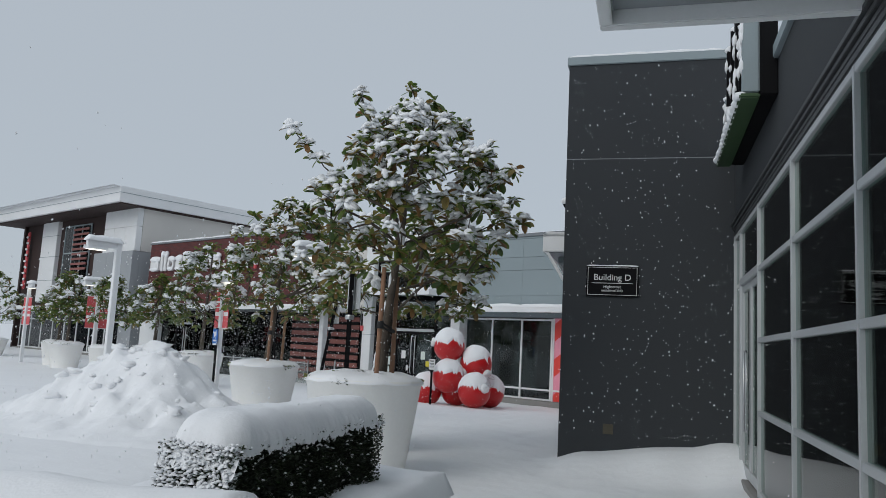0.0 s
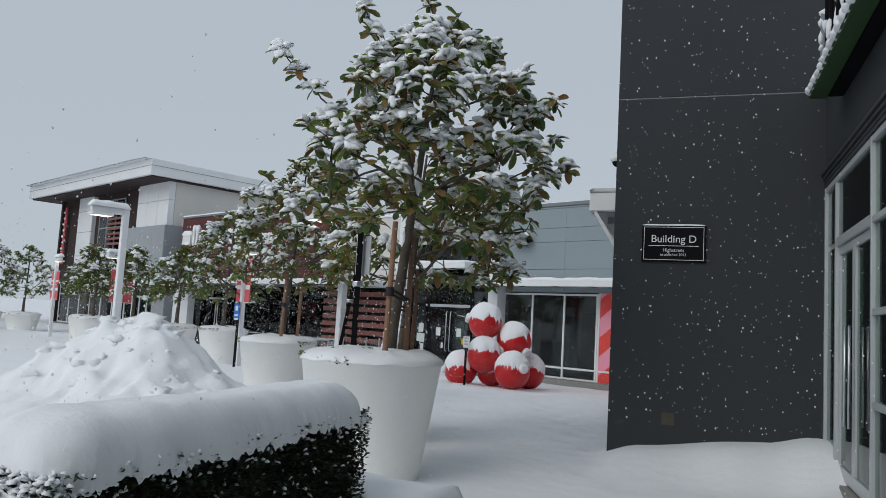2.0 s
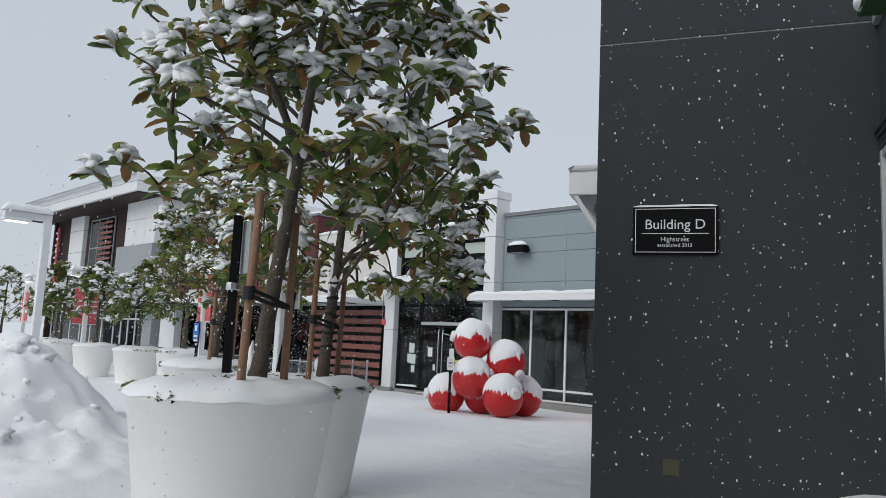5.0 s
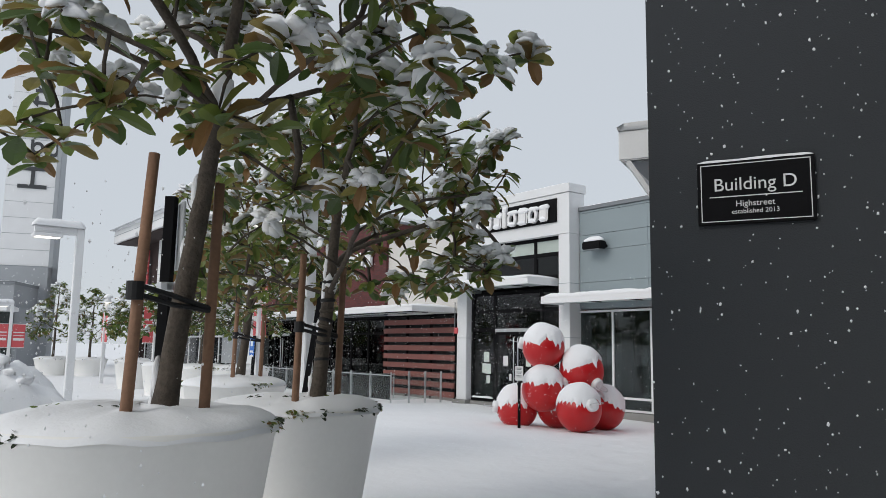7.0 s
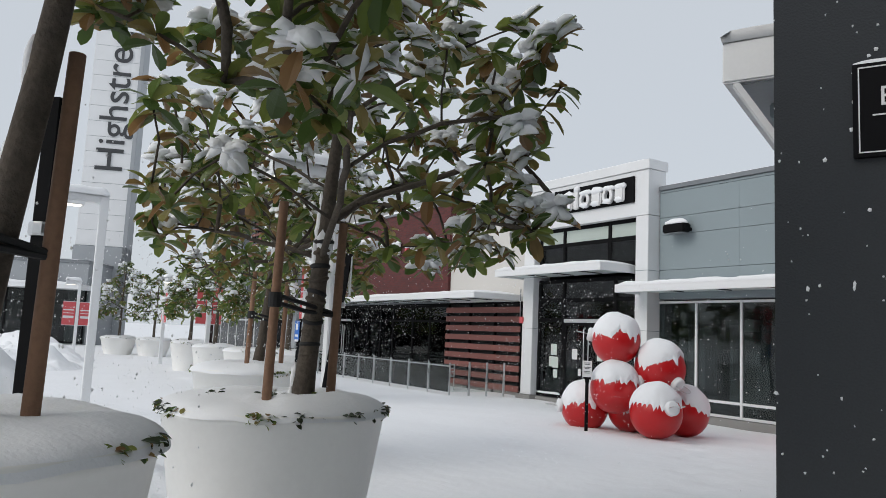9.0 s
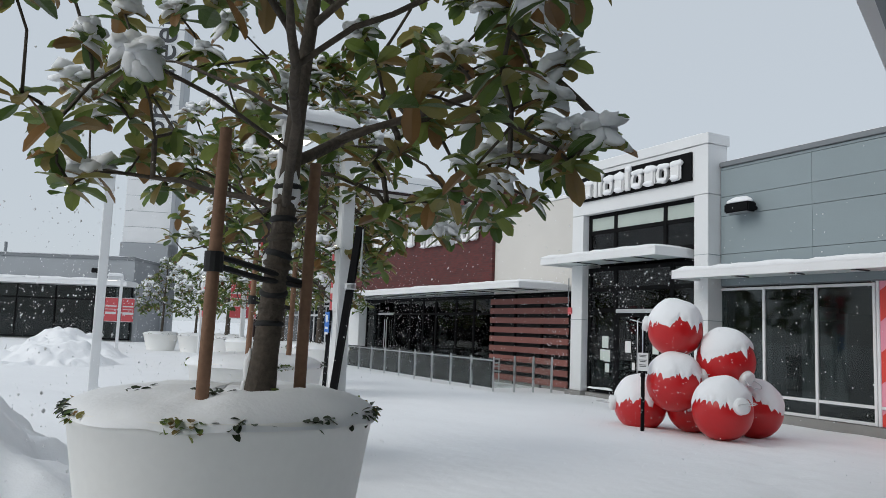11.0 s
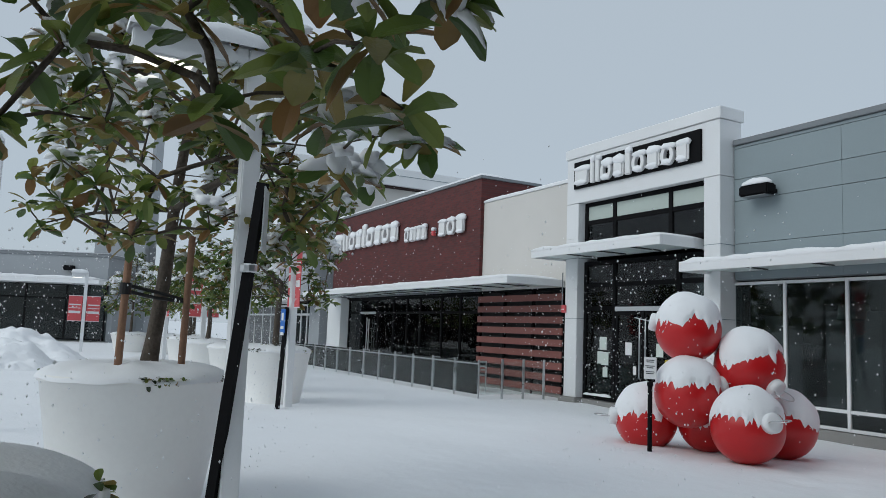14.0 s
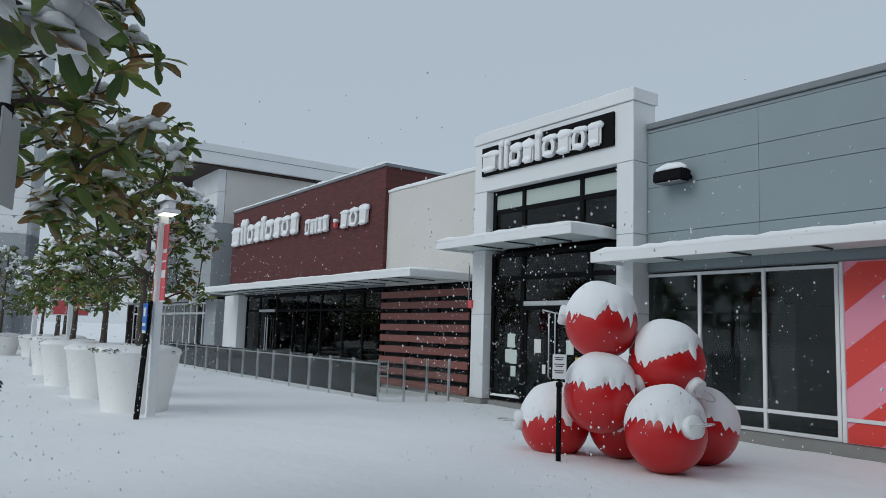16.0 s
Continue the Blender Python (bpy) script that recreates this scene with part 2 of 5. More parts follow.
def tube(bm, pts, radii, sides=6, cap=True):
    """A tapered tube along a line of points."""
    rings, n = [], len(pts)
    side = Vector((0.31, 0.77, 0.2))
    for i, p in enumerate(pts):
        d = (Vector(pts[min(i + 1, n - 1)]) - Vector(pts[max(i - 1, 0)]))
        d = d.normalized() if d.length > 1e-9 else Vector((0, 0, 1))
        a = d.cross(side)
        if a.length < 1e-3:
            a = d.cross(Vector((1, 0, 0)))
        a.normalize()
        b = d.cross(a)
        side = b.cross(d) if False else side
        rings.append([bm.verts.new(Vector(p) + (a * math.cos(k * math.tau / sides) + b * math.sin(k * math.tau / sides)) * radii[i]) for k in range(sides)])
    for r0, r1 in zip(rings, rings[1:]):
        for k in range(sides):
            bm.faces.new((r0[k], r0[(k + 1) % sides], r1[(k + 1) % sides], r1[k]))
    if cap:
        bm.faces.new(rings[0][::-1])
        bm.faces.new(rings[-1])
    return bm


def lathe(bm, profile, sides=40, centre=(0, 0, 0)):
    cx, cy, cz = centre
    rings = [[bm.verts.new((cx + r * math.cos(k * math.tau / sides), cy + r * math.sin(k * math.tau / sides), cz + z)) for k in range(sides)] for r, z in profile]
    for r0, r1 in zip(rings, rings[1:]):
        for k in range(sides):
            bm.faces.new((r0[k], r0[(k + 1) % sides], r1[(k + 1) % sides], r1[k]))
    bm.faces.new(rings[0][::-1])
    bm.faces.new(rings[-1])
    return bm


def blob(bm, centre, size, lumps=0.25, freq=2.0, subdiv=3, seed=0.0, flat=None):
    """A lump of snow; flat: its underside is cut level there."""
    new_v = bmesh.ops.create_icosphere(bm, subdivisions=subdiv, radius=1.0)["verts"]
    c = Vector(centre)
    for v in new_v:
        k = 1 + lumps * noise.noise(v.co * freq + Vector((seed, seed * 1.7, -seed)))
        v.co = Vector((v.co.x * size[0] * k, v.co.y * size[1] * k, v.co.z * size[2] * k))
        if flat is not None:
            v.co.z = max(v.co.z, flat)
        v.co += c
    return bm


def snow_strip(bm, x0, x1, y0, y1, z, h, step=0.12, seed=0.0, wander=0.35):
    """A soft roll of snow on a ledge: rounded cross-section, uneven height and edge."""
    n = max(2, int((x1 - x0) / step))
    prof = [(0.0, 0.0), (-0.02, 0.45), (0.10, 0.85), (0.30, 1.0), (0.7, 1.0), (0.90, 0.85), (1.02, 0.45), (1.0, 0.0)]
    rings = []
    for i in range(n + 1):
        x = x0 + (x1 - x0) * i / n
        end = min(1.0, 0.35 + 4 * min(i, n - i) / n * (x1 - x0) / max(0.3, x1 - x0) + min(i, n - i) * 0.3)
        k = (1 + wander * noise.noise((x * 1.3, seed, 0)) + wander * 0.7 * noise.noise((x * 4.1, seed + 5, 0))) * end
        e = 0.025 * noise.noise((x * 2.7, seed + 9, 0))
        rings.append([bm.verts.new((x, y0 + (y1 - y0) * a + (e if a < 0.5 else -e), z + h * b * k)) for a, b in prof])
    for r0, r1 in zip(rings, rings[1:]):
        for k in range(len(prof) - 1):
            bm.faces.new((r0[k], r0[k + 1], r1[k + 1], r1[k]))
    bm.faces.new(rings[0])
    bm.faces.new(rings[-1][::-1])
    return bm


def lettering(name, body, size, mat, parent, m, depth=0.006, align="CENTER", label=""):
    """Raised letters in the built-in font, in the x-y plane of the pose m."""
    cu = bpy.data.curves.new(name, "FONT")
    cu.body, cu.size, cu.extrude, cu.align_x, cu.align_y = body, size, depth, align, "CENTER"
    tmp = new(name, cu)
    bpy.context.view_layer.update()
    me = bpy.data.meshes.new_from_object(tmp.evaluated_get(bpy.context.evaluated_depsgraph_get()))
    bpy.data.objects.remove(tmp)
    me.materials.clear()
    me.materials.append(mat)
    ob = new(name, me)
    ob.parent = parent
    ob.matrix_basis = m
    return tagged(ob, label)


def framed_window(parent, name, xs, zs, y, bar, frame_mat, pane_mat, depth=0.08, label=""):
    """A grid of panes between bars: xs and zs are the lines of the bars' middles."""
    win = part(name, boxed(xs[0] - bar, xs[-1] + bar, y + 0.09, y + 0.10, zs[0] - bar, zs[0] - bar + 0.01), frame_mat, parent, label)
    for x in xs:
        part("mullion", boxed(x - bar / 2, x + bar / 2, y - depth / 2, y + depth / 2, zs[0] - bar / 2, zs[-1] + bar / 2, 0.006), frame_mat, win)
    for z in zs:
        for a, b in zip(xs, xs[1:]):
            part("transom", boxed(a + bar / 2, b - bar / 2, y - depth / 2 + 0.004, y + depth / 2 - 0.004, z - bar / 2, z + bar / 2, 0.006), frame_mat, win)
    k = 0
    for a, b in zip(xs, xs[1:]):
        for c, d in zip(zs, zs[1:]):
            mat = pane_mat[k % len(pane_mat)] if isinstance(pane_mat, list) else pane_mat
            k += 1
            if mat is None:
                continue
            p = part("pane", boxed(a + bar / 2 - 0.005, b - bar / 2 + 0.005, y - 0.006, y + 0.006, c + bar / 2 - 0.005, d - bar / 2 + 0.005), mat, win)
            p.visible_shadow = False
    return win


# ---- ground ----
def ground_height(x, y):
    near = 1.0 / (1.0 + max(0.0, abs(x + 8) - 30) * 0.05 + max(0.0, abs(y - 12) - 30) * 0.05)
    h = -0.03 + near * (0.035 * noise.noise((x * 0.35, y * 0.35, 1)) + 0.018 * noise.noise((x * 1.1, y * 1.1, 4)) + 0.006 * noise.noise((x * 3.5, y * 3.5, 8)))
    # drift against the dark wall
    def ease(a, b, v):
        t = min(1.0, max(0.0, (v - a) / (b - a)))
        return t * t * (3 - 2 * t)
    h += (0.16 + 0.22 * ease(-1.1, 0.9, x)) * ease(-1.35, -0.75, x) * ease(10.1, 11.5, y + 0.25 * noise.noise((x * 1.3, 0, 3))) * (1 - ease(12.0, 12.6, y))
    h += 0.10 * ease(0.75, 1.25, x) * (1 - ease(12.0, 12.6, y))
    # the plaza falls gently towards the restaurant front
    fx, fy = 0.906 * (x + 4.4) - 0.4226 * (y - 26.1), 0.4226 * (x + 4.4) + 0.906 * (y - 26.1)
    h -= 0.17 * ease(-6.5, -1.0, fy) * ease(-34, -26, fx)
    # drift along the planters
    h += 0.10 * ease(-4.2, -5.4, x + 0.25 * (y - 8)) * (1 - ease(15, 17, y)) * ease(4, 6, y)
    # footprints towards the shop door
    for px, py, in FEET:
        d2 = ((x - px) / 0.13) ** 2 + ((y - py) / 0.2) ** 2
        if d2 < 6:
            h -= 0.045 * math.exp(-d2)
    return h


FEET = []
_r = random.Random(5)
for k in range(26):
    FEET.append((-0.75 - 0.16 * k + (0.14 if k % 2 else -0.14) + _r.uniform(-0.06, 0.06), 9.2 + 0.62 * k + _r.uniform(-0.08, 0.08)))


def spaced(lo, hi, a, b, fine, coarse):
    out, v = [], a
    while v <= b:
        out.append(v)
        v += fine
    for sign, edge, lim in ((1, out[-1], hi), (-1, out[0], lo)):
        step, v = coarse, edge
        while (v < lim) if sign > 0 else (v > lim):
            v += sign * step
            if abs(v - edge) > 14:
                step *= 1.35
            out.append(v)
    return sorted(out)


gx, gy = spaced(-2500, 2500, -7.0, 1.4, 0.13, 0.45), spaced(-2500, 2500, 2.0, 24.0, 0.13, 0.45)
verts = [(x, y, ground_height(x, y)) for y in gy for x in gx]
W_ = len(gx)
faces = [(j * W_ + i, j * W_ + i + 1, (j + 1) * W_ + i + 1, (j + 1) * W_ + i) for j in range(len(gy) - 1) for i in range(W_ - 1)]
gme = bpy.data.meshes.new("ground")
gme.from_pydata(verts, [], faces)
gme.materials.append(SNOW)
gme.polygons.foreach_set("use_smooth", [True] * len(gme.polygons))
tagged(new("ground", gme), "snow-covered plaza ground with faint footprints", "ground", "", "structure")

# ---- the dark building with the shopfront beside the walk ----
DX0, DX1, DY = -1.14, 1.38, 11.8
dark = thing("dark_shop_building", "charcoal stucco shop building with aluminium shopfront and sign", "building")
part("wall", boxed(DX0, 9.0, DY, 20.0, -0.3, 4.66), CHARCOAL, dark, "charcoal stucco lower wall")
part("wall", boxed(DX0, 9.0, DY, 20.0, 4.68, 6.22), CHARCOAL, dark, "charcoal stucco upper wall")
part("roof_snow", boxed(DX0 + 0.35, 8.95, DY + 0.35, 19.95, 6.0, 6.30, 0.05), SNOW, dark, "snow on the flat roof")
part("joint", boxed(DX0 + 0.01, 8.9, DY + 0.012, 19.9, 4.655, 4.685), GREY_MID, dark, "pale recessed joint")
part("coping", boxed(DX0 - 0.03, 9.05, DY - 0.03, 20.05, 6.22, 6.36, 0.01), GREY_PANEL, dark, "grey metal coping")
cs = bmesh.new()
snow_strip(cs, DX0, 1.3, DY, DY + 0.4, 6.358, 0.07, seed=3)
part("snow_cap", cs, SNOW, dark, "thin snow", True)
rr = random.Random(31)
fb = bmesh.new()
for k in range(620):
    fx, fz, fr = rr.uniform(DX0, DX1), rr.uniform(0.4, 6.2), rr.choice((0.004, 0.005, 0.006, 0.008, 0.012))
    c = [fb.verts.new((fx + fr * math.cos(q * 1.256 + k) * rr.uniform(0.5, 1.2), DY - 0.004, fz + fr * math.sin(q * 1.256 + k) * rr.uniform(0.6, 1.6))) for q in range(5)]
    tip = fb.verts.new((fx, DY - 0.010, fz))
    for q in range(5):
        fb.faces.new((c[q], c[(q + 1) % 5], tip))
tagged(part("wind_driven_snow", fb, SNOW, dark, "snow specks stuck to the wall"), kind="stuff")
part("vent", boxed(-0.475, -0.325, DY - 0.012, DY + 0.01, 0.43, 0.58, 0.004), VENT_BROWN, dark, "small wall outlet cover")
part("wall", boxed(DX1, 1.62, -6.0, DY - 0.004, 3.56, 4.62), CHARCOAL, dark, "charcoal wall above the shopfront")
part("wall", boxed(DX1 - 0.02, 1.62, -6.0, DY - 0.006, 3.44, 3.50, 0.01), CHARCOAL_METAL, dark, "dark lintel")
for k in range(3):
    part("lintel_step", boxed(DX1 - 0.02 - 0.02 * k, 1.62, -6.0, DY - 0.006, 3.502 + 0.045 * k, 3.542 + 0.045 * k, 0.004), CHARCOAL_METAL, dark)
part("coping", boxed(DX1 - 0.05, 1.66, -6.0, DY - 0.006, 4.62, 4.76, 0.01), GREY_PANEL, dark, "grey metal coping")
part("plinth", boxed(DX1 - 0.05, 1.55, -6.0, DY - 0.006, -0.3, 0.13, 0.01), CONCRETE, dark, "concrete sill")
# shopfront, seen from the walk: bars run along y
shop = part("shopfront", boxed(1.50, 1.56, -6.0, DY - 0.01, 0.10, 0.14), ALUMINIUM, dark, "aluminium shopfront with large panes")
ys = [-3.81, -1.64, 0.53, 2.70, 4.88, 7.06, 9.22]
zs = [0.17, 1.05, 1.86, 2.68, 3.41]
for y in ys:
    part("mullion", boxed(DX1 - 0.015, DX1 + 0.055, y - 0.026, y + 0.026, 0.13, 3.44, 0.005), ALUMINIUM, shop)
for a, b in zip(ys, ys[1:]):
    for z in zs:
        part("transom", boxed(DX1 - 0.01, DX1 + 0.05, a + 0.026, b - 0.026, z - 0.03, z + 0.03, 0.005), ALUMINIUM, shop)
    for c, d in zip(zs, zs[1:]):
        p = part("pane", boxed(DX1 + 0.02, DX1 + 0.03, a + 0.02, b - 0.02, c + 0.02, d - 0.02), SHOP_GLASS, shop)
        p.visible_shadow = False
# double door and side light at the inner corner
part("door_head", boxed(DX1 - 0.01, DX1 + 0.11, 9.25, 11.0, 2.64, 2.74, 0.005), ALUMINIUM, shop)
part("door_head", boxed(DX1 - 0.01, DX1 + 0.11, 9.25, 11.73, 3.375, 3.44, 0.005), ALUMINIUM, shop)
for a, b in ((9.33, 10.15), (10.17, 10.99)):
    door = part("door", boxed(DX1 + 0.02, DX1 + 0.07, a, b, 0.15, 0.28, 0.004), ALUMINIUM, shop, "glazed aluminium door leaf")
    part("stile", boxed(DX1 + 0.02, DX1 + 0.07, a, a + 0.07, 0.282, 2.63, 0.004), ALUMINIUM, door)
    part("stile", boxed(DX1 + 0.02, DX1 + 0.07, b - 0.07, b, 0.282, 2.63, 0.004), ALUMINIUM, door)
    part("rail", boxed(DX1 + 0.02, DX1 + 0.07, a + 0.072, b - 0.072, 2.54, 2.63, 0.004), ALUMINIUM, door)
    p = part("pane", boxed(DX1 + 0.04, DX1 + 0.05, a + 0.07, b - 0.07, 0.28, 2.54), SHOP_GLASS, door)
    p.visible_shadow = False
    hy = b - 0.11 if a < 10 else a + 0.11
    part("handle", tube(bmesh.new(), [(DX1 - 0.04, hy, 0.75), (DX1 - 0.04, hy, 1.75)], [0.014, 0.014], 8), CHROME, door, "long steel pull handle", True)
part("mullion", boxed(DX1 - 0.015, DX1 + 0.12, 11.0, 11.07, 0.13, 3.37, 0.005), ALUMINIUM, shop)
part("mullion", boxed(DX1 - 0.015, DX1 + 0.12, 11.73, 11.795, 0.13, 3.44, 0.005), ALUMINIUM, shop)
for a, b, c, d in ((11.07, 11.73, 0.15, 2.66), (11.07, 11.73, 2.72, 3.38), (9.32, 11.0, 2.74, 3.38)):
    p = part("pane", boxed(DX1 + 0.02, DX1 + 0.03, a, b, c, d), SHOP_GLASS, shop)
    p.visible_shadow = False
# the room behind the shopfront; its dimness is put into near-black surfaces
part("interior_wall", boxed(5.9, 6.1, -6.0, 11.7, 0.0, 3.5), INTERIOR, dark, "room behind the glass, its dimness painted near-black")
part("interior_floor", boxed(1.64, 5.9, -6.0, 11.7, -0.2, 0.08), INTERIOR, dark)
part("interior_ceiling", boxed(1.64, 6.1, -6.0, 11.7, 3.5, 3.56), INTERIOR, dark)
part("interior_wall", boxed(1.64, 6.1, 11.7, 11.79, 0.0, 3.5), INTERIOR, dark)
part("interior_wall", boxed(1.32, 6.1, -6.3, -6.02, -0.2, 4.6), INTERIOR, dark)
part("roof", boxed(1.66, 9.0, -6.0, DY - 0.01, 4.4, 4.5), CHARCOAL_METAL, dark)
part("roof_snow", boxed(1.7, 9.0, -5.9, DY - 0.02, 4.502, 4.66, 0.05), SNOW, dark, "snow on the flat roof")
part("poster", boxed(DX1 + 0.065, DX1 + 0.07, 7.05, 7.45, 1.15, 1.75), PAPER, shop, "pale green opening notice")

# entrance canopy overhead at the start
can = thing("entrance_canopy", "white steel entrance canopy over the shopfront", "canopy", pose(0, 0, 0))
part("fascia", boxed(-0.13, 1.36, 4.46, 4.54, 3.60, 3.80, 0.008), WHITE_METAL, can)
part("fascia", boxed(-0.13, -0.05, -1.0, 4.458, 3.60, 3.80, 0.008), WHITE_METAL, can)
part("fascia", boxed(-0.13, 1.36, -1.08, -1.002, 3.60, 3.80, 0.008), WHITE_METAL, can)
part("roof_glass", boxed(-0.048, 1.36, -1.0, 4.455, 3.70, 3.73), GREY_MID, can, "grey canopy deck")
for y in (0.4, 1.8, 3.2):
    part("beam", boxed(-0.048, 1.36, y - 0.03, y + 0.03, 3.60, 3.695), WHITE_METAL, can)

# sign plate on the dark wall
plate = thing("building_sign", "black wall sign with white border and lettering", "sign", pose(-0.385, DY, 2.73))
part("plate", boxed(-0.395, 0.395, -0.03, -0.001, -0.235, 0.235, 0.004), BLACK_METAL, plate)
for a in ((-0.37, 0.37, 0.208, 0.214), (-0.37, 0.37, -0.214, -0.208), (-0.37, -0.364, -0.207, 0.207), (0.364, 0.37, -0.207, 0.207), (-0.31, 0.31, -0.034, -0.027)):
    part("border", boxed(a[0], a[1], -0.034, -0.028, a[2], a[3]), WHITE_PAINT, plate)
lettering("letters", "Building D", 0.135, WHITE_PAINT, plate, pose(0.0, -0.033, 0.055, 90), 0.003)
lettering("letters", "Highstreet", 0.062, WHITE_PAINT, plate, pose(0, -0.033, -0.088, 90), 0.003)
lettering("letters", "established 2013", 0.048, WHITE_PAINT, plate, pose(0, -0.033, -0.145, 90), 0.003)
sn = bmesh.new()
snow_strip(sn, -0.39, 0.39, -0.032, -0.004, 0.232, 0.02, 0.04, 7)
part("snow_cap", sn, SNOW, plate, "", True)

# box sign on the shopfront wall, green lettering shapes under snow
box_sign = thing("projecting_box_sign", "black box sign with green lettering half hidden by snow", "sign", pose(DX1, -0.35, -0.10))
part("case", boxed(-0.16, -0.001, 8.1, 11.0, 4.35, 6.05, 0.01), BLACK_METAL, box_sign)
part("base_tube", boxed(-0.36, -0.165, 8.12, 11.0, 4.33, 4.38, 0.015), GREEN_SIGN, box_sign, "green lower ledge")
rr = random.Random(11)
y = 8.16
while y < 10.85:
    w, h, d = rr.uniform(0.05, 0.11), rr.uniform(0.7, 1.55), rr.uniform(0.22, 0.34)
    z0 = 4.40 + rr.choice((0.0, 0.0, 0.12))
    part("letter_shape", boxed(-d, -0.165, y, y + w, z0, z0 + h, 0.012), rr.choice((BLACK_METAL, BLACK_METAL, GREEN_SIGN, GREY_PANEL)), box_sign, "thin letter block")
    sn = bmesh.new()
    blob(sn, (-d * 0.8, y + w / 2, z0 + h), (0.08, w * 0.8, 0.05), 0.5, 3, 2, y)
    for q in range(3):
        blob(sn, (-d, y + w / 2, z0 + h * rr.uniform(0.1, 0.9)), (0.03, w * 0.6, rr.uniform(0.04, 0.14)), 0.6, 3, 1, y + q)
    tagged(part("snow_cap", sn, SNOW, box_sign, "", True), kind="stuff")
    y += w + rr.uniform(0.06, 0.13)
sn = bmesh.new()
for q in range(14):
    blob(sn, (-0.34, 8.25 + 0.2 * q, 4.385), (0.06, 0.11, 0.045), 0.5, 2, 2, q)
tagged(part("snow_cap", sn, SNOW, box_sign, "", True), kind="stuff")

# wall lamp housing and dome camera on the dark building's side
hood = thing("side_awning", "white angular awning on the dark building's side", "awning", pose(DX0, 12.75, 3.24))
part("hood", boxed(-0.47, -0.002, 0.0, 3.2, 0.06, 0.34, 0.012), WHITE_METAL, hood)
part("soffit", boxed(-0.38, -0.004, 0.04, 3.16, 0.045, 0.058), GREY_MID, hood)
for y in (0.03, 1.6, 3.17):
    part("strut", tube(bmesh.new(), [(-0.39, y, 0.05), (-0.01, y, -0.56)], [0.03, 0.03], 4), WHITE_METAL, hood)
part("lamp", boxed(-0.26, -0.08, 0.5, 0.9, -0.06, 0.044, 0.01), GREY_PANEL, hood)
sn = bmesh.new()
snow_strip(sn, -0.47, 0.0, 0.0, 3.2, 0.339, 0.12, 0.06, 2)
part("snow_cap", sn, SNOW, hood, "", True)
cctv = thing("dome_camera", "white dome security camera on a wall arm", "camera", pose(DX0, 16.2, 4.80))
part("arm", tube(bmesh.new(), [(0, 0, 0.22), (-0.42, 0, 0.22), (-0.45, 0, 0.15)], [0.03, 0.03, 0.05], 8), WHITE_METAL, cctv, "", True)
part("housing", lathe(bmesh.new(), [(0.10, 0), (0.14, 0.05), (0.13, 0.12), (0.05, 0.16)], 16, (-0.45, 0, 0.0)), WHITE_METAL, cctv, "", True)
part("dome", lathe(bmesh.new(), [(0.03, -0.09), (0.075, -0.06), (0.10, -0.002)], 16, (-0.45, 0, 0.0)), BLACK_METAL, cctv, "dark glass dome", True)

# ---- the restaurant building across the plaza: its own frame, x along the front, y into the building ----
FRONT = Matrix.Translation((-4.4, 26.1, 0.07)) @ pose(0, 0, 0, 0, 0, -25) @ Matrix.Translation((-0.27, 0, 0)) @ Matrix.Diagonal((1.065, 1, 1, 1))
rest = thing("restaurant_building", "grey, white and brick restaurant building with snowy awnings", "building", FRONT)
# grey panelled unit
part("backing", boxed(-1.75, 11.0, 0.05, 0.35, 2.66, 5.50), GREY_DARK, rest, "dark joints")
cols = [-1.74, 0.5, 2.9, 5.3, 7.7, 11.0]
rows_ = [2.68, 3.42, 4.32, 4.78, 5.43, 5.50]
for a, b in zip(cols, cols[1:]):
    for c, d in zip(rows_, rows_[1:]):
        part("panel", boxed(a + 0.002, b - 0.002, 0.0, 0.05, c + 0.005, d - 0.005, 0.002), GREY_PANEL, rest)
part("coping", boxed(-1.74, 11.05, -0.05, 0.4, 5.502, 5.62, 0.01), GREY_DARK, rest, "dark grey metal coping")
part("plinth", boxed(-1.74, 11.0, -0.10, 0.35, -0.6, -0.10, 0.01), CONCRETE, rest, "concrete base kerb")
framed_window(rest, "window", [-1.80, -0.66, 0.53, 1.68], [-0.06, 0.26, 2.60], 0.06, 0.06, WHITE_METAL, GLASS_DARK, label="white-framed shop window")
framed_window(rest, "window", [6.4, 8.0, 9.6, 11.0], [-0.06, 0.26, 2.60], 0.06, 0.06, WHITE_METAL, GLASS_DARK, label="white-framed shop window")
hoard = part("striped_panel", boxed(1.78, 6.36, 0.04, 0.08, -0.09, 2.66), PINK, rest, "pink window vinyl with red diagonal stripes")
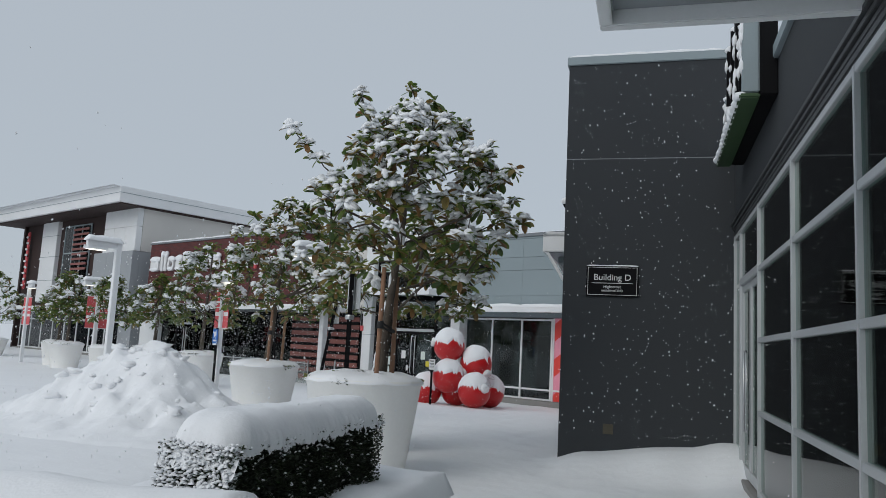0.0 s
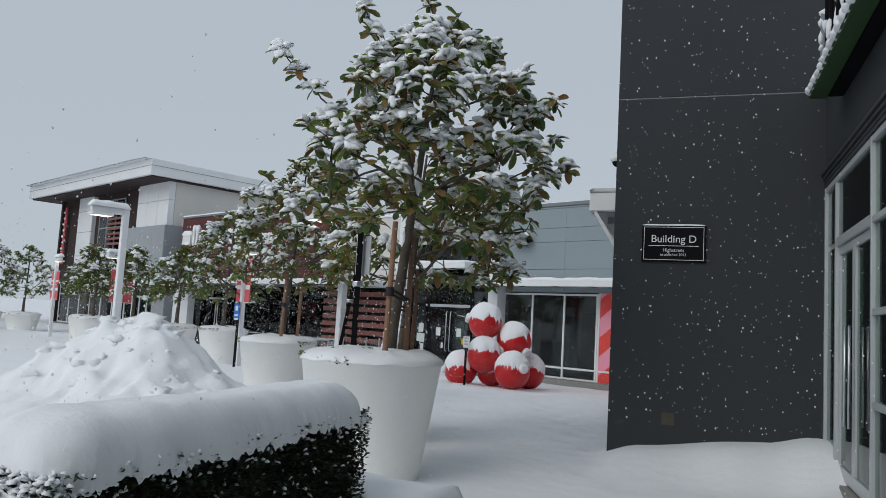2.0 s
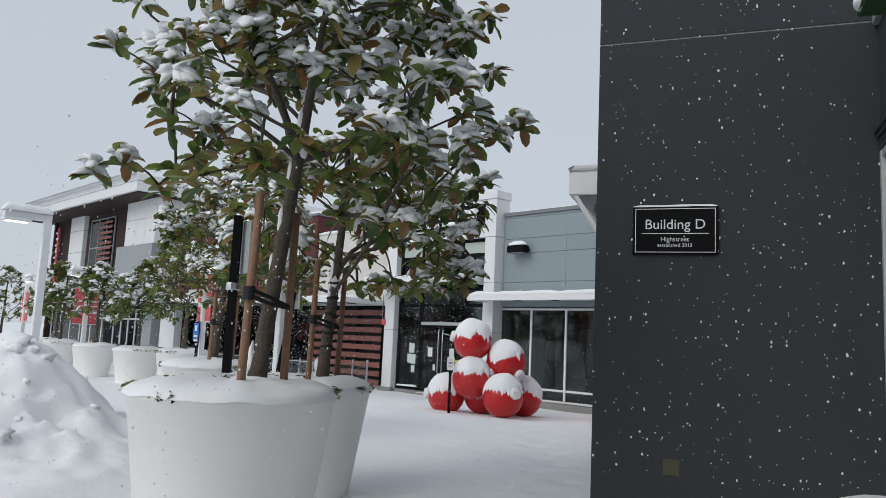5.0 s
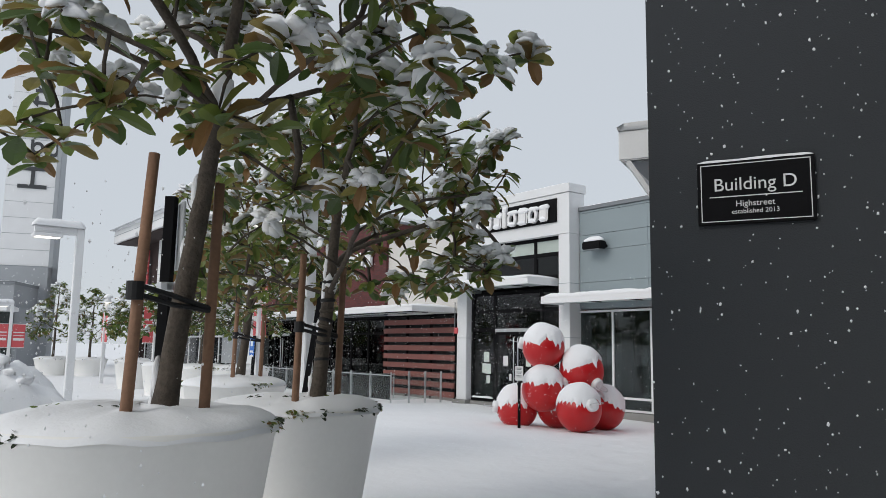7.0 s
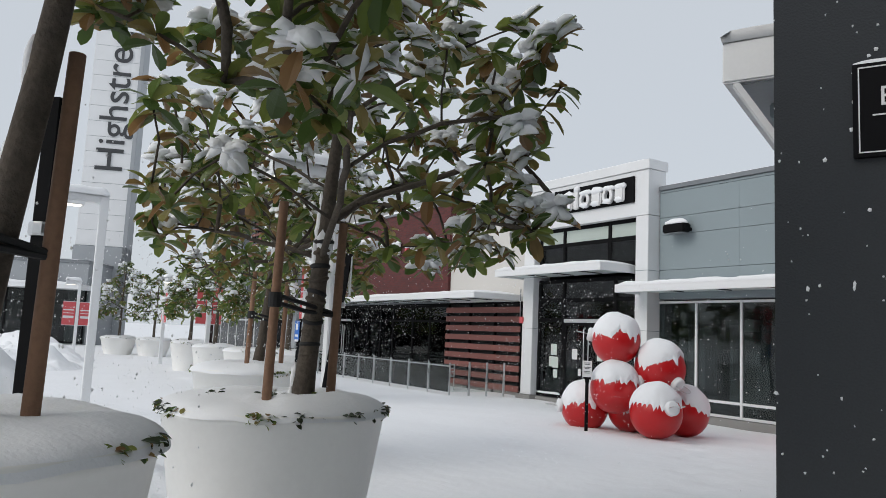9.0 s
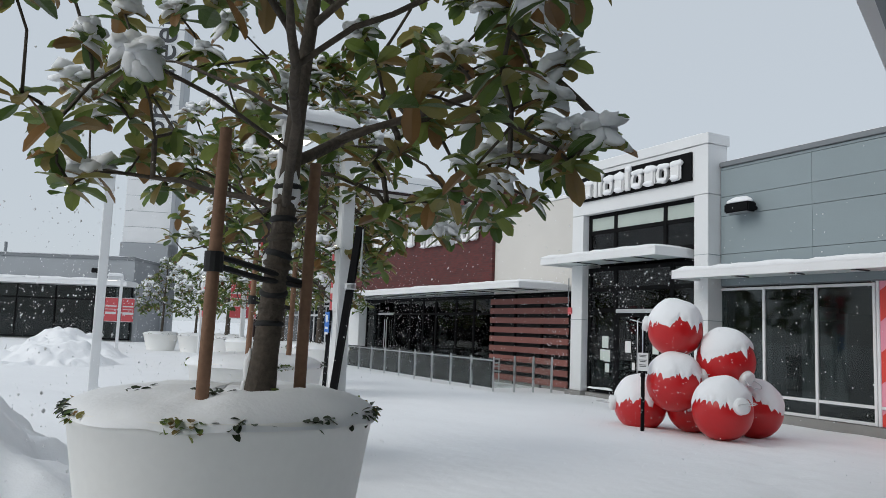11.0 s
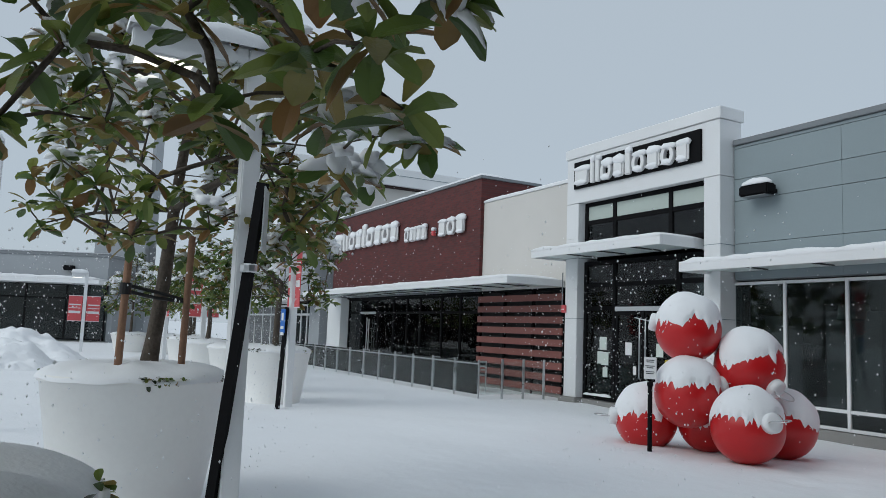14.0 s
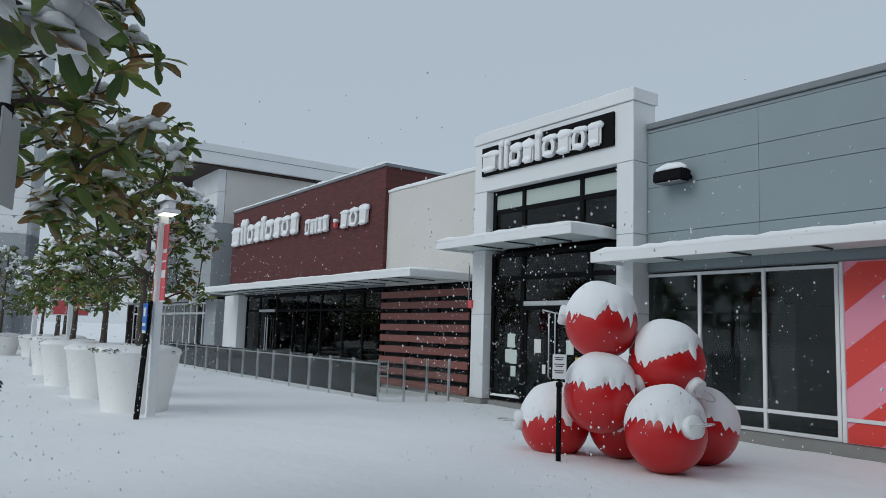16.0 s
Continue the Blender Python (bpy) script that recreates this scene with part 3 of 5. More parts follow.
for k in range(-3, 5):
    sb = bmesh.new()
    x0, w, s = 1.55 + k * 1.38, 0.69, 3.2
    poly = [(x0, -0.08), (x0 + w, -0.08), (x0 + w + s, 2.64), (x0 + s, 2.64)]
    # clip the slanted band to the panel
    def clip(pts, lim, keep_greater):
        out = []
        for i, p in enumerate(pts):
            q = pts[(i + 1) % len(pts)]
            inp, inq = (p[0] >= lim) == keep_greater, (q[0] >= lim) == keep_greater
            if inp:
                out.append(p)
            if inp != inq:
                t = (lim - p[0]) / (q[0] - p[0])
                out.append((lim, p[1] + t * (q[1] - p[1])))
        return out
    poly = clip(clip(poly, 1.79, True), 6.35, False) if poly else poly
    if len(poly) >= 3:
        f = sb.faces.new([sb.verts.new((x, 0.034, z)) for x, z in poly])
        r = bmesh.ops.extrude_face_region(sb, geom=[f])
        bmesh.ops.translate(sb, verts=[v for v in r["geom"] if isinstance(v, bmesh.types.BMVert)], vec=(0, 0.004, 0))
        part("stripe", sb, RED_VINYL, hoard)
part("mullion", boxed(1.72, 1.78, 0.02, 0.10, -0.095, 2.66, 0.006), WHITE_METAL, rest)
part("mullion", boxed(2.9, 2.96, 0.0, 0.032, -0.095, 2.66, 0.006), WHITE_METAL, rest)
part("transom", boxed(1.785, 6.36, 0.0, 0.03, 0.23, 0.29, 0.006), WHITE_METAL, rest)
# white portal
part("pier", boxed(-6.52, -6.06, -0.40, 0.25, -0.14, 4.84, 0.006), WHITE_PANEL, rest)
part("pier", boxed(-2.16, -1.76, -0.40, 0.25, -0.14, 4.84, 0.006), WHITE_PANEL, rest)
part("header", boxed(-6.52, -1.76, -0.40, 0.25, 4.852, 6.05, 0.006), WHITE_PANEL, rest)
part("cornice", boxed(-6.56, -1.72, -0.44, 0.29, 6.056, 6.31, 0.01), WHITE_PANEL, rest)
for z in (1.85, 3.4):
    for a, b in ((-6.53, -6.05), (-2.17, -1.75)):
        part("groove", boxed(a, b, -0.405, 0.255, z, z + 0.012), GREY_PANEL, rest)
part("pier_base", boxed(-6.62, -5.98, -0.50, 0.25, -0.6, -0.145, 0.01), CONCRETE, rest)
part("pier_base", boxed(-2.26, -1.746, -0.50, 0.25, -0.6, -0.145, 0.01), CONCRETE, rest)
part("threshold", boxed(-5.98, -2.26, -0.30, 0.4, -0.6, -0.16, 0.01), CONCRETE, rest)
framed_window(rest, "window", [-6.0, -5.0, -3.25, -2.22], [3.66, 4.33, 4.80], -0.15, 0.11, BLACK_METAL, [GLASS_DARK, FROST], label="black-framed upper window with frosted top lights")
framed_window(rest, "window", [-6.0, -4.98, -3.02, -2.22], [2.12, 2.70, 3.26], -0.15, 0.11, BLACK_METAL, GLASS_DARK, label="black-framed transom lights")
framed_window(rest, "window", [-6.0, -4.98], [-0.10, 2.12], -0.15, 0.09, BLACK_METAL, GLASS_DARK, label="black-framed side light")
framed_window(rest, "window", [-3.02, -2.22], [-0.10, 2.12], -0.15, 0.09, BLACK_METAL, GLASS_DARK, label="black-framed side light")
part("door_head", boxed(-4.92, -3.08, -0.215, -0.10, 2.05, 2.15, 0.006), ALUMINIUM, rest, "aluminium door head")
for a, b, hx in ((-4.92, -4.01, -4.09), (-3.99, -3.08, -3.91)):
    door = part("door", boxed(a, b, -0.18, -0.13, -0.14, 0.02, 0.004), BLACK_METAL, rest, "black glazed restaurant door leaf")
    for c, d in ((a, a + 0.07), (b - 0.07, b)):
        part("stile", boxed(c, d, -0.18, -0.13, 0.022, 2.045, 0.004), BLACK_METAL, door)
    part("rail", boxed(a + 0.072, b - 0.072, -0.18, -0.13, 1.95, 2.045, 0.004), BLACK_METAL, door)
    p = part("pane", boxed(a + 0.068, b - 0.068, -0.16, -0.15, 0.018, 1.955), GLASS_DARK, door)
    p.visible_shadow = False
    part("handle", tube(bmesh.new(), [(hx, -0.18, 0.45), (hx, -0.24, 0.5), (hx, -0.24, 1.85), (hx, -0.18, 1.9)], [0.016] * 4, 8), CHROME, door, "tall steel pull handle", True)
for x, z, w, h, mt in ((-5.35, 1.25, 0.24, 0.32, PAPER), (-5.28, 0.88, 0.24, 0.32, PAPER), (-5.45, 0.9, 0.18, 0.3, PAPER), (-5.27, 0.55, 0.16, 0.24, PAPER), (-4.5, 1.15, 0.2, 0.3, WHITE_PAINT), (-4.3, 0.65, 0.1, 0.2, WHITE_PAINT), (-3.55, 1.15, 0.2, 0.3, PAPER), (-3.32, 0.85, 0.16, 0.2, YELLOW)):
    part("notice", boxed(x - w / 2, x + w / 2, -0.168, -0.162, z - h / 2, z + h / 2), mt, rest, "paper notice taped to the glass")
sn = bmesh.new()
snow_strip(sn, -5.95, -5.02, -0.25, -0.17, -0.05, 0.06, 0.06, 4)
part("snow_cap", sn, SNOW, rest, "", True)
# cream wall, brick box, windows and boards
part("wall", boxed(-11.05, -6.53, 0.0, 0.35, 2.72, 5.58), CREAM, rest, "cream stucco wall")
part("coping", boxed(-11.05, -6.53, -0.04, 0.4, 5.585, 5.66, 0.01), WHITE_METAL, rest)
part("brick_wall", boxed(-23.5, -11.06, -0.12, 2.2, 3.0, 6.40), BRICK, rest, "dark red brick box")
part("coping", boxed(-23.55, -11.01, -0.17, 2.25, 6.405, 6.50, 0.01), GREY_DARK, rest, "metal coping")
sn = bmesh.new()
for k in range(11):
    snow_strip(sn, -23.5 + k * 1.13, -22.45 + k * 1.13, -0.15, 0.9, 6.498, 0.12, 0.1, k * 3.1)
snow_strip(sn, -11.0, -6.6, 0.0, 0.35, 5.658, 0.06, 0.12, 55)
snow_strip(sn, -6.5, -1.8, -0.4, 0.25, 6.308, 0.05, 0.12, 57)
snow_strip(sn, -1.7, 11.0, 0.0, 0.35, 5.618, 0.035, 0.12, 58)
part("roof_snow", sn, SNOW, rest, "snow along the copings", True)
part("lintel", boxed(-22.0, -6.53, 0.02, 0.3, 2.66, 2.715), BLACK_METAL, rest, "black lintel")
part("wall", boxed(-23.6, -11.06, 0.0, 0.3, 2.72, 2.995), GREY_DARK, rest)
framed_window(rest, "window", [-21.95, -20.6, -18.95, -17.5, -16.35, -15.3, -13.75, -12.5, -11.3], [-0.1, 2.05, 2.62], 0.15, 0.09, BLACK_METAL, GLASS_DARK, label="long black-framed dining room window")
part("door_handle", tube(bmesh.new(), [(-19.75, 0.02, 0.4), (-19.75, 0.02, 1.8)], [0.02, 0.02], 8), CHROME, rest)
part("door_handle", tube(bmesh.new(), [(-19.55, 0.02, 0.4), (-19.55, 0.02, 1.8)], [0.02, 0.02], 8), CHROME, rest)
part("door_head", boxed(-20.5, -19.05, 0.04, 0.1, 2.0, 2.1, 0.005), ALUMINIUM, rest)
part("pier", boxed(-23.62, -22.05, -0.25, 0.5, -0.6, 2.715, 0.01), WHITE_PANEL, rest, "white pier")
slat_me = mesh_of("board", boxed(-2.06, 2.06, -0.02, 0.02, -0.095, 0.095, 0.004), SLAT_WOOD)
for k in range(9):
    piece("board", slat_me, rest, pose(-9.13, -0.02, 2.45 - 0.315 * k))
for x in (-11.15, -9.8, -8.4, -7.1):
    part("batten", boxed(x - 0.04, x + 0.04, 0.002, 0.06, -0.3, 2.66), BLACK_METAL, rest)
# shade between the boards is painted as a near-black wall
part("wall", boxed(-11.25, -6.53, 0.2, 0.3, -0.4, 2.66), INTERIOR, rest, "wall behind the boards, painted near-black as shade")
part("plinth", boxed(-22.05, -6.64, 0.02, 0.35, -0.6, -0.14, 0.01), CONCRETE, rest)
part("alarm_box", boxed(-6.60, -6.45, -0.46, -0.402, 2.0, 2.2, 0.01), RED_SIGN, rest, "red fire bell box")
part("conduit", tube(bmesh.new(), [(-6.60, -0.43, 3.05), (-6.60, -0.43, 2.12)], [0.015, 0.015], 6), GREY_DARK, rest)
# the rooms behind, their dimness painted near-black, the roof and the far sides
part("interior_wall", boxed(-22.0, 11.0, 6.0, 6.2, -0.2, 5.0), INTERIOR, rest, "dining room, its dimness painted near-black")
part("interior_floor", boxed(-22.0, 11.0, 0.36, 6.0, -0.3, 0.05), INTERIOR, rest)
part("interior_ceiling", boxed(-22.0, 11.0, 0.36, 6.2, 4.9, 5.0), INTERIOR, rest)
part("roof", boxed(-23.4, 11.0, 0.42, 14.0, 5.1, 5.25), SNOW, rest, "snow-covered flat roof")
part("side_wall", boxed(11.0, 11.3, 0.0, 14.0, -0.3, 5.42), GREY_PANEL, rest)
rr = random.Random(4)
for k in range(16):
    x = rr.uniform(-21.5, 5.5)
    zz = rr.choice((0.78, 1.1, 2.1))
    part("furnishing", boxed(x, x + rr.uniform(0.3, 1.2), rr.uniform(1.2, 4.0), 4.6, 0.05, zz, 0.02), rr.choice((GREY_DARK, SLAT_WOOD, CHARCOAL_METAL)), rest, "dim furniture inside")
for x in (-0.3, 1.25, -15.0, -17.5):
    part("pendant_lamp", lathe(bmesh.new(), [(0.04, 0.3), (0.26, 0.28), (0.30, 0.0), (0.28, -0.01)], 16, (x, 1.6, 1.95)), PAPER, rest, "pale drum pendant lamp", True)


def awning(x0, x1, depth, z0, z1, seed, ribs):
    """A flat steel awning: fascia, deck, ribs below, snow above."""
    aw = thing("awning", "white steel awning carrying a roll of snow", "awning", FRONT @ pose(0, 0, 0), "awnings over the restaurant front")
    part("fascia", boxed(x0, x1, -depth, -depth + 0.06, z0, z1, 0.006), WHITE_METAL, aw)
    part("fascia", boxed(x0, x0 + 0.06, -depth + 0.062, -0.06, z0, z1, 0.006), WHITE_METAL, aw)
    part("fascia", boxed(x1 - 0.06, x1, -depth + 0.062, -0.06, z0, z1, 0.006), WHITE_METAL, aw)
    part("deck", boxed(x0 + 0.062, x1 - 0.062, -depth + 0.062, -0.06, z0 + 0.06, z0 + 0.09), CANOPY_GLASS, aw)
    n = max(2, int((x1 - x0) / ribs))
    for k in range(1, n):
        x = x0 + (x1 - x0) * k / n
        part("rib", boxed(x - 0.012, x + 0.012, -depth + 0.25, -0.3, z0 + 0.03, z0 + 0.056), CHARCOAL_METAL, aw)
    s = bmesh.new()
    snow_strip(s, x0 + 0.01, x1 - 0.01, -depth + 0.0, -0.05, z1 - 0.04, 0.13, 0.12, seed, 0.3)
    part("snow_cap", s, SNOW, aw, "soft roll of snow", True)
    return aw


awning(-2.05, 9.5, 1.25, 2.78, 2.98, 1.0, 1.2)
aw2 = awning(-6.62, -2.35, 1.45, 3.36, 3.57, 20.0, 0.95)
awning(-22.6, -7.0, 1.9, 2.72, 2.9, 40.0, 1.15)

# flood light on the grey wall
fl = thing("flood_light", "black wall flood light capped with snow", "light", FRONT @ pose(-0.98, 0, 4.42))
part("arm", boxed(0.12, 0.22, -0.16, -0.001, -0.06, 0.02, 0.01), BLACK_METAL, fl)
part("housing", boxed(-0.34, 0.30, -0.42, -0.14, -0.12, 0.10, 0.03), BLACK_METAL, fl)
part("lens", boxed(-0.28, 0.24, -0.40, -0.16, -0.135, -0.122), GREY_DARK, fl)
sn = bmesh.new()
blob(sn, (-0.02, -0.28, 0.10), (0.32, 0.15, 0.15), 0.2, 1.5, 3, 2, 0.0)
part("snow_cap", sn, SNOW, fl, "", True)


def word_shapes(parent, widths, x, z, h, gap, depth, y, mat, seed):
    """Plain letter-like blocks with snow on them. widths: width and height share of each."""
    r = random.Random(seed)
    for w, hh, ring in widths:
        b = bmesh.new()
        if ring:
            n, th = 18, 0.30
            outer, inner = [], []
            for k in range(n):
                t = k * math.tau / n
                outer.append((x + w / 2 + math.cos(t) * w / 2, z + h * hh / 2 + math.sin(t) * h * hh / 2))
                inner.append((x + w / 2 + math.cos(t) * w / 2 * (1 - th * 1.7), z + h * hh / 2 + math.sin(t) * h * hh / 2 * (1 - th)))
            vs = [[b.verts.new((px, yy, pz)) for px, pz in ring_] for ring_ in (outer, inner) for yy in (y - depth, y)]
            of, ob_, inf, inb = vs
            for k in range(n):
                j = (k + 1) % n
                b.faces.new((of[k], of[j], inf[j], inf[k]))
                b.faces.new((of[k], ob_[k], ob_[j], of[j]))
                b.faces.new((inf[k], inf[j], inb[j], inb[k]))
        else:
            box(b, x, x + w, y - depth, y, z, z + h * hh, min(w, h) * 0.12)
        part("letter_shape", b, mat, parent)
        s = bmesh.new()
        blob(s, (x + w / 2 + 0.02, y - depth * 0.55, z + h * hh - 0.02), (w * 0.60, depth * 0.9, h * r.uniform(0.12, 0.22)), 0.35, 2.5, 2, r.random() * 9)
        part("snow_cap", s, SNOW, parent, "", True)
        if w > h * 0.35:
            s = bmesh.new()
            blob(s, (x + w * 0.45, y - depth * 0.8, z + h * 0.12), (w * 0.45, depth * 0.5, h * 0.13), 0.4, 2.5, 2, r.random() * 9)
            part("snow_cap", s, SNOW, parent, "", True)
        x += w + gap


NAME = [(0.62, 0.72, 0), (0.15, 0.98, 0), (0.15, 1.0, 0), (0.42, 0.72, 1), (0.38, 0.72, 0), (0.20, 0.95, 0), (0.44, 0.72, 1), (0.42, 0.72, 0), (0.42, 0.72, 1), (0.38, 0.72, 0)]
board = thing("portal_sign", "black sign board with snow-capped white letter shapes", "sign", FRONT @ pose(0, -0.40, 0))
part("board", boxed(-6.2, -2.2, -0.06, -0.001, 5.22, 5.92, 0.006), BLACK_METAL, board)
word_shapes(board, [(w * 0.88, h, r) for w, h, r in NAME], -6.1, 5.27, 0.62, 0.055, 0.10, -0.06, WHITE_PAINT, 3)
wall_sign = thing("wall_sign", "white letter shapes with snow on the brick wall", "sign", FRONT @ pose(0, -0.12, 0))
word_shapes(wall_sign, [(w * 1.5, h, r) for w, h, r in NAME], -23.2, 4.85, 0.95, 0.12, 0.14, -0.03, WHITE_PAINT, 5)
word_shapes(wall_sign, [(0.34, 1, 1), (0.3, 1, 0), (0.12, 1, 0), (0.3, 1, 0), (0.3, 1, 0)], -16.1, 4.72, 0.5, 0.07, 0.12, -0.03, WHITE_PAINT, 6)
word_shapes(wall_sign, [(0.16, 0.5, 0)], -14.0, 4.78, 0.5, 0.05, 0.12, -0.03, RED_SIGN, 7)
word_shapes(wall_sign, [(0.5, 1, 0), (0.5, 1, 1), (0.5, 1, 0)], -13.55, 4.70, 0.55, 0.09, 0.12, -0.03, WHITE_PAINT, 8)

# ---- the two-storey building with the white roof, its own frame ----
TALL = Matrix.Translation((-4.4, 26.1, 0)) @ pose(0, 0, 0, 0, 0, -25) @ Matrix.Translation((1.27, -2.38, 0)) @ Matrix.Diagonal((0.893, 0.893, 0.893, 1))
tall = thing("two_storey_building", "two-storey building with a broad white roof and dark brick", "building", TALL)
rb = bmesh.new()
box(rb, -51.9, -30.3, 0.4, 26.0, 9.78, 10.78, 0.02)
part("roof", rb, WHITE_PANEL, tall, "deep white roof fascia")
part("roof_line", boxed(-51.92, -30.28, 0.38, 26.0, 10.36, 10.39), GREY_PANEL, tall)
sn = bmesh.new()
snow_strip(sn, -51.8, -30.4, 0.45, 25.8, 10.778, 0.05, 0.8, 91)
part("snow_cap", sn, SNOW, tall, "", True)
part("soffit", boxed(-51.7, -30.5, 0.6, 25.8, 9.70, 9.775), DARK_BRICK, tall, "dark soffit")
part("wall", boxed(-50.0, -35.31, 2.6, 3.0, 2.9, 9.695), DARK_BRICK, tall, "dark brick upper wall")
for a, b in ((-35.3, -33.9), (-33.88, -32.4), (-32.38, -30.92)):
    for c, d in ((6.9, 8.5), (8.52, 9.69)):
        part("panel", boxed(a, b, 2.0, 2.4, c, d, 0.004), WHITE_PANEL, tall)
part("panel", boxed(-35.3, -30.9, 2.42, 9.0, 6.9, 9.69), CREAM, tall, "cream side wall")
part("panel", boxed(-36.2, -30.88, 9.02, 25.6, -0.3, 9.69), CREAM, tall, "cream side wall")
for a, c in ((-36.25, -34.4), (-34.385, -32.6), (-32.585, -30.9)):
    part("panel", boxed(a, c, 1.9, 2.4, 3.3, 6.88, 0.004), GREY_MID, tall)
part("panel", boxed(-36.25, -30.9, 2.402, 9.0, 3.3, 6.88), GREY_MID, tall, "grey side wall")
part("ledge", boxed(-36.3, -30.8, 0.9, 1.898, 3.0, 3.28, 0.01), WHITE_METAL, tall)
part("panel", boxed(-32.6, -30.9, 2.3, 9.0, -0.3, 2.99), GREY_MID, tall, "grey corner pier")
part("column", boxed(-46.3, -43.6, 2.3, 2.9, 3.6, 9.69, 0.02), WHITE_PANEL, tall, "white panelled bay")
for z in (5.2, 7.0, 8.6):
    part("groove", boxed(-46.31, -43.59, 2.29, 2.6, z, z + 0.03), GREY_PANEL, tall)
framed_window(tall, "window", [-42.6, -41.2, -39.8, -38.4], [3.4, 5.2, 7.2, 9.2], 2.5, 0.1, GREY_PANEL, GLASS_DARK, label="tall upper window")
for k in range(9):
    part("louvre", boxed(-40.8, -38.4, 2.30, 2.36, 5.9 + 0.36 * k, 6.06 + 0.36 * k), SLAT_WOOD, tall)
framed_window(tall, "window", [-49.5, -47.5, -45.5, -43.5, -41.5, -39.5, -37.5, -36.3, -35.2, -34.1, -33.2], [0.1, 2.3, 2.85], 2.7, 0.12, WHITE_METAL, GLASS_DARK, label="white-framed ground floor glazing")
# near-black sheet: the upper and lower rooms' dimness as colour
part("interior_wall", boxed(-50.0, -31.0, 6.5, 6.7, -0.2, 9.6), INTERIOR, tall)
part("end_wall", boxed(-50.3, -50.0, 2.4, 25.6, -0.3, 9.695), DARK_BRICK, tall)
part("canopy", boxed(-49.5, -36.5, 0.9, 2.55, 2.95, 3.2, 0.01), WHITE_METAL, tall)
part("sign_shape", boxed(-49.2, -48.75, 2.3, 2.4, 4.6, 9.2, 0.05), RED_SIGN, tall, "red vertical sign under snow")
for k in range(9):
    sn = bmesh.new()
    blob(sn, (-48.9 + 0.15 * (k % 2), 2.2, 4.9 + 0.48 * k), (0.17, 0.08, 0.10), 0.4, 2, 2, k)
    part("snow_cap", sn, SNOW, tall, "", True)
part("base", boxed(-50.0, -32.62, 2.4, 3.0, -0.3, 0.06), CONCRETE, tall)

# ---- far shop row and the sign tower ----
FAR = Matrix.Translation((-46.1, 36.1, 0)) @ pose(0, 0, 0, 0, 0, 37)
far = thing("far_shop_row", "low grey shop row with a white canopy and dark glazing", "building", FAR)
part("wall", boxed(-40, 0, 0.0, 0.4, 3.75, 5.2), GREY_MID, far)
part("wall", boxed(-40, 0, 0.42, 6, 3.75, 5.2), GREY_MID, far)
part("coping", boxed(-40, 0.05, -0.06, 6.1, 5.2, 5.4, 0.01), GREY_DARK, far)
part("canopy", boxed(-40, 0.4, -2.0, -0.01, 3.45, 3.7, 0.01), WHITE_METAL, far)
sn = bmesh.new()
snow_strip(sn, -40, 0.3, -2.0, -0.02, 3.698, 0.2, 0.4, 101)
snow_strip(sn, -40, 0.0, 0.0, 5.9, 5.398, 0.12, 0.6, 103)
part("snow_cap", sn, SNOW, far, "", True)
framed_window(far, "window", [-40 + 2.5 * k for k in range(16)] + [-0.1], [0.1, 2.6, 3.7], 0.2, 0.1, BLACK_METAL, GLASS_DARK, label="dark shop glazing")
# dimness inside the shops, painted as a near-black back wall
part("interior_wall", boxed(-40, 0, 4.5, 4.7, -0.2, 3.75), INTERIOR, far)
part("side_wall", boxed(-0.02, 0.3, 0.42, 6, -0.3, 3.75), GREY_MID, far)
part("vent_pipe", tube(bmesh.new(), [(-9, 1, 5.3), (-9, 1, 6.2)], [0.1, 0.1], 8), GREY_DARK, far)
part("wall_light", boxed(-2.6, -2.0, -0.4, -0.02, 4.3, 4.6, 0.04), BLACK_METAL, far)
TOWER = Matrix.Translation((-49.7, 39.0, 0.36)) @ pose(0, 0, 0, 0, 0, 44) @ Matrix.Diagonal((0.75, 0.75, 0.75, 1))
tower = thing("sign_tower", "white panelled sign tower with dark vertical lettering", "tower", TOWER)
for k in range(14):
    part("panel", boxed(-2.1, 2.1, -0.25, 0.25, 8.6 + 1.5 * k, 10.07 + 1.5 * k, 0.01), WHITE_PANEL, tower)
part("core", boxed(-2.0, 2.0, -0.2, 0.2, 8.0, 29.4), GREY_PANEL, tower)
part("frame", boxed(2.12, 2.5, -0.5, 2.0, 3.0, 29.9, 0.03), GREY_MID, tower, "grey side frame")
part("frame", boxed(-2.2, 2.11, 0.27, 2.0, 3.0, 29.9, 0.03), GREY_MID, tower, "grey back frame")
part("base", boxed(-2.2, 2.5, -0.5, 2.0, -1.0, 8.55, 0.03), GREY_MID, tower)
lettering("letters", "Highstreet", 3.6, CHARCOAL_METAL, tower, pose(0.3, -0.3, 23.3, 90, -90, 0), 0.06, label="dark raised letters reading upward")

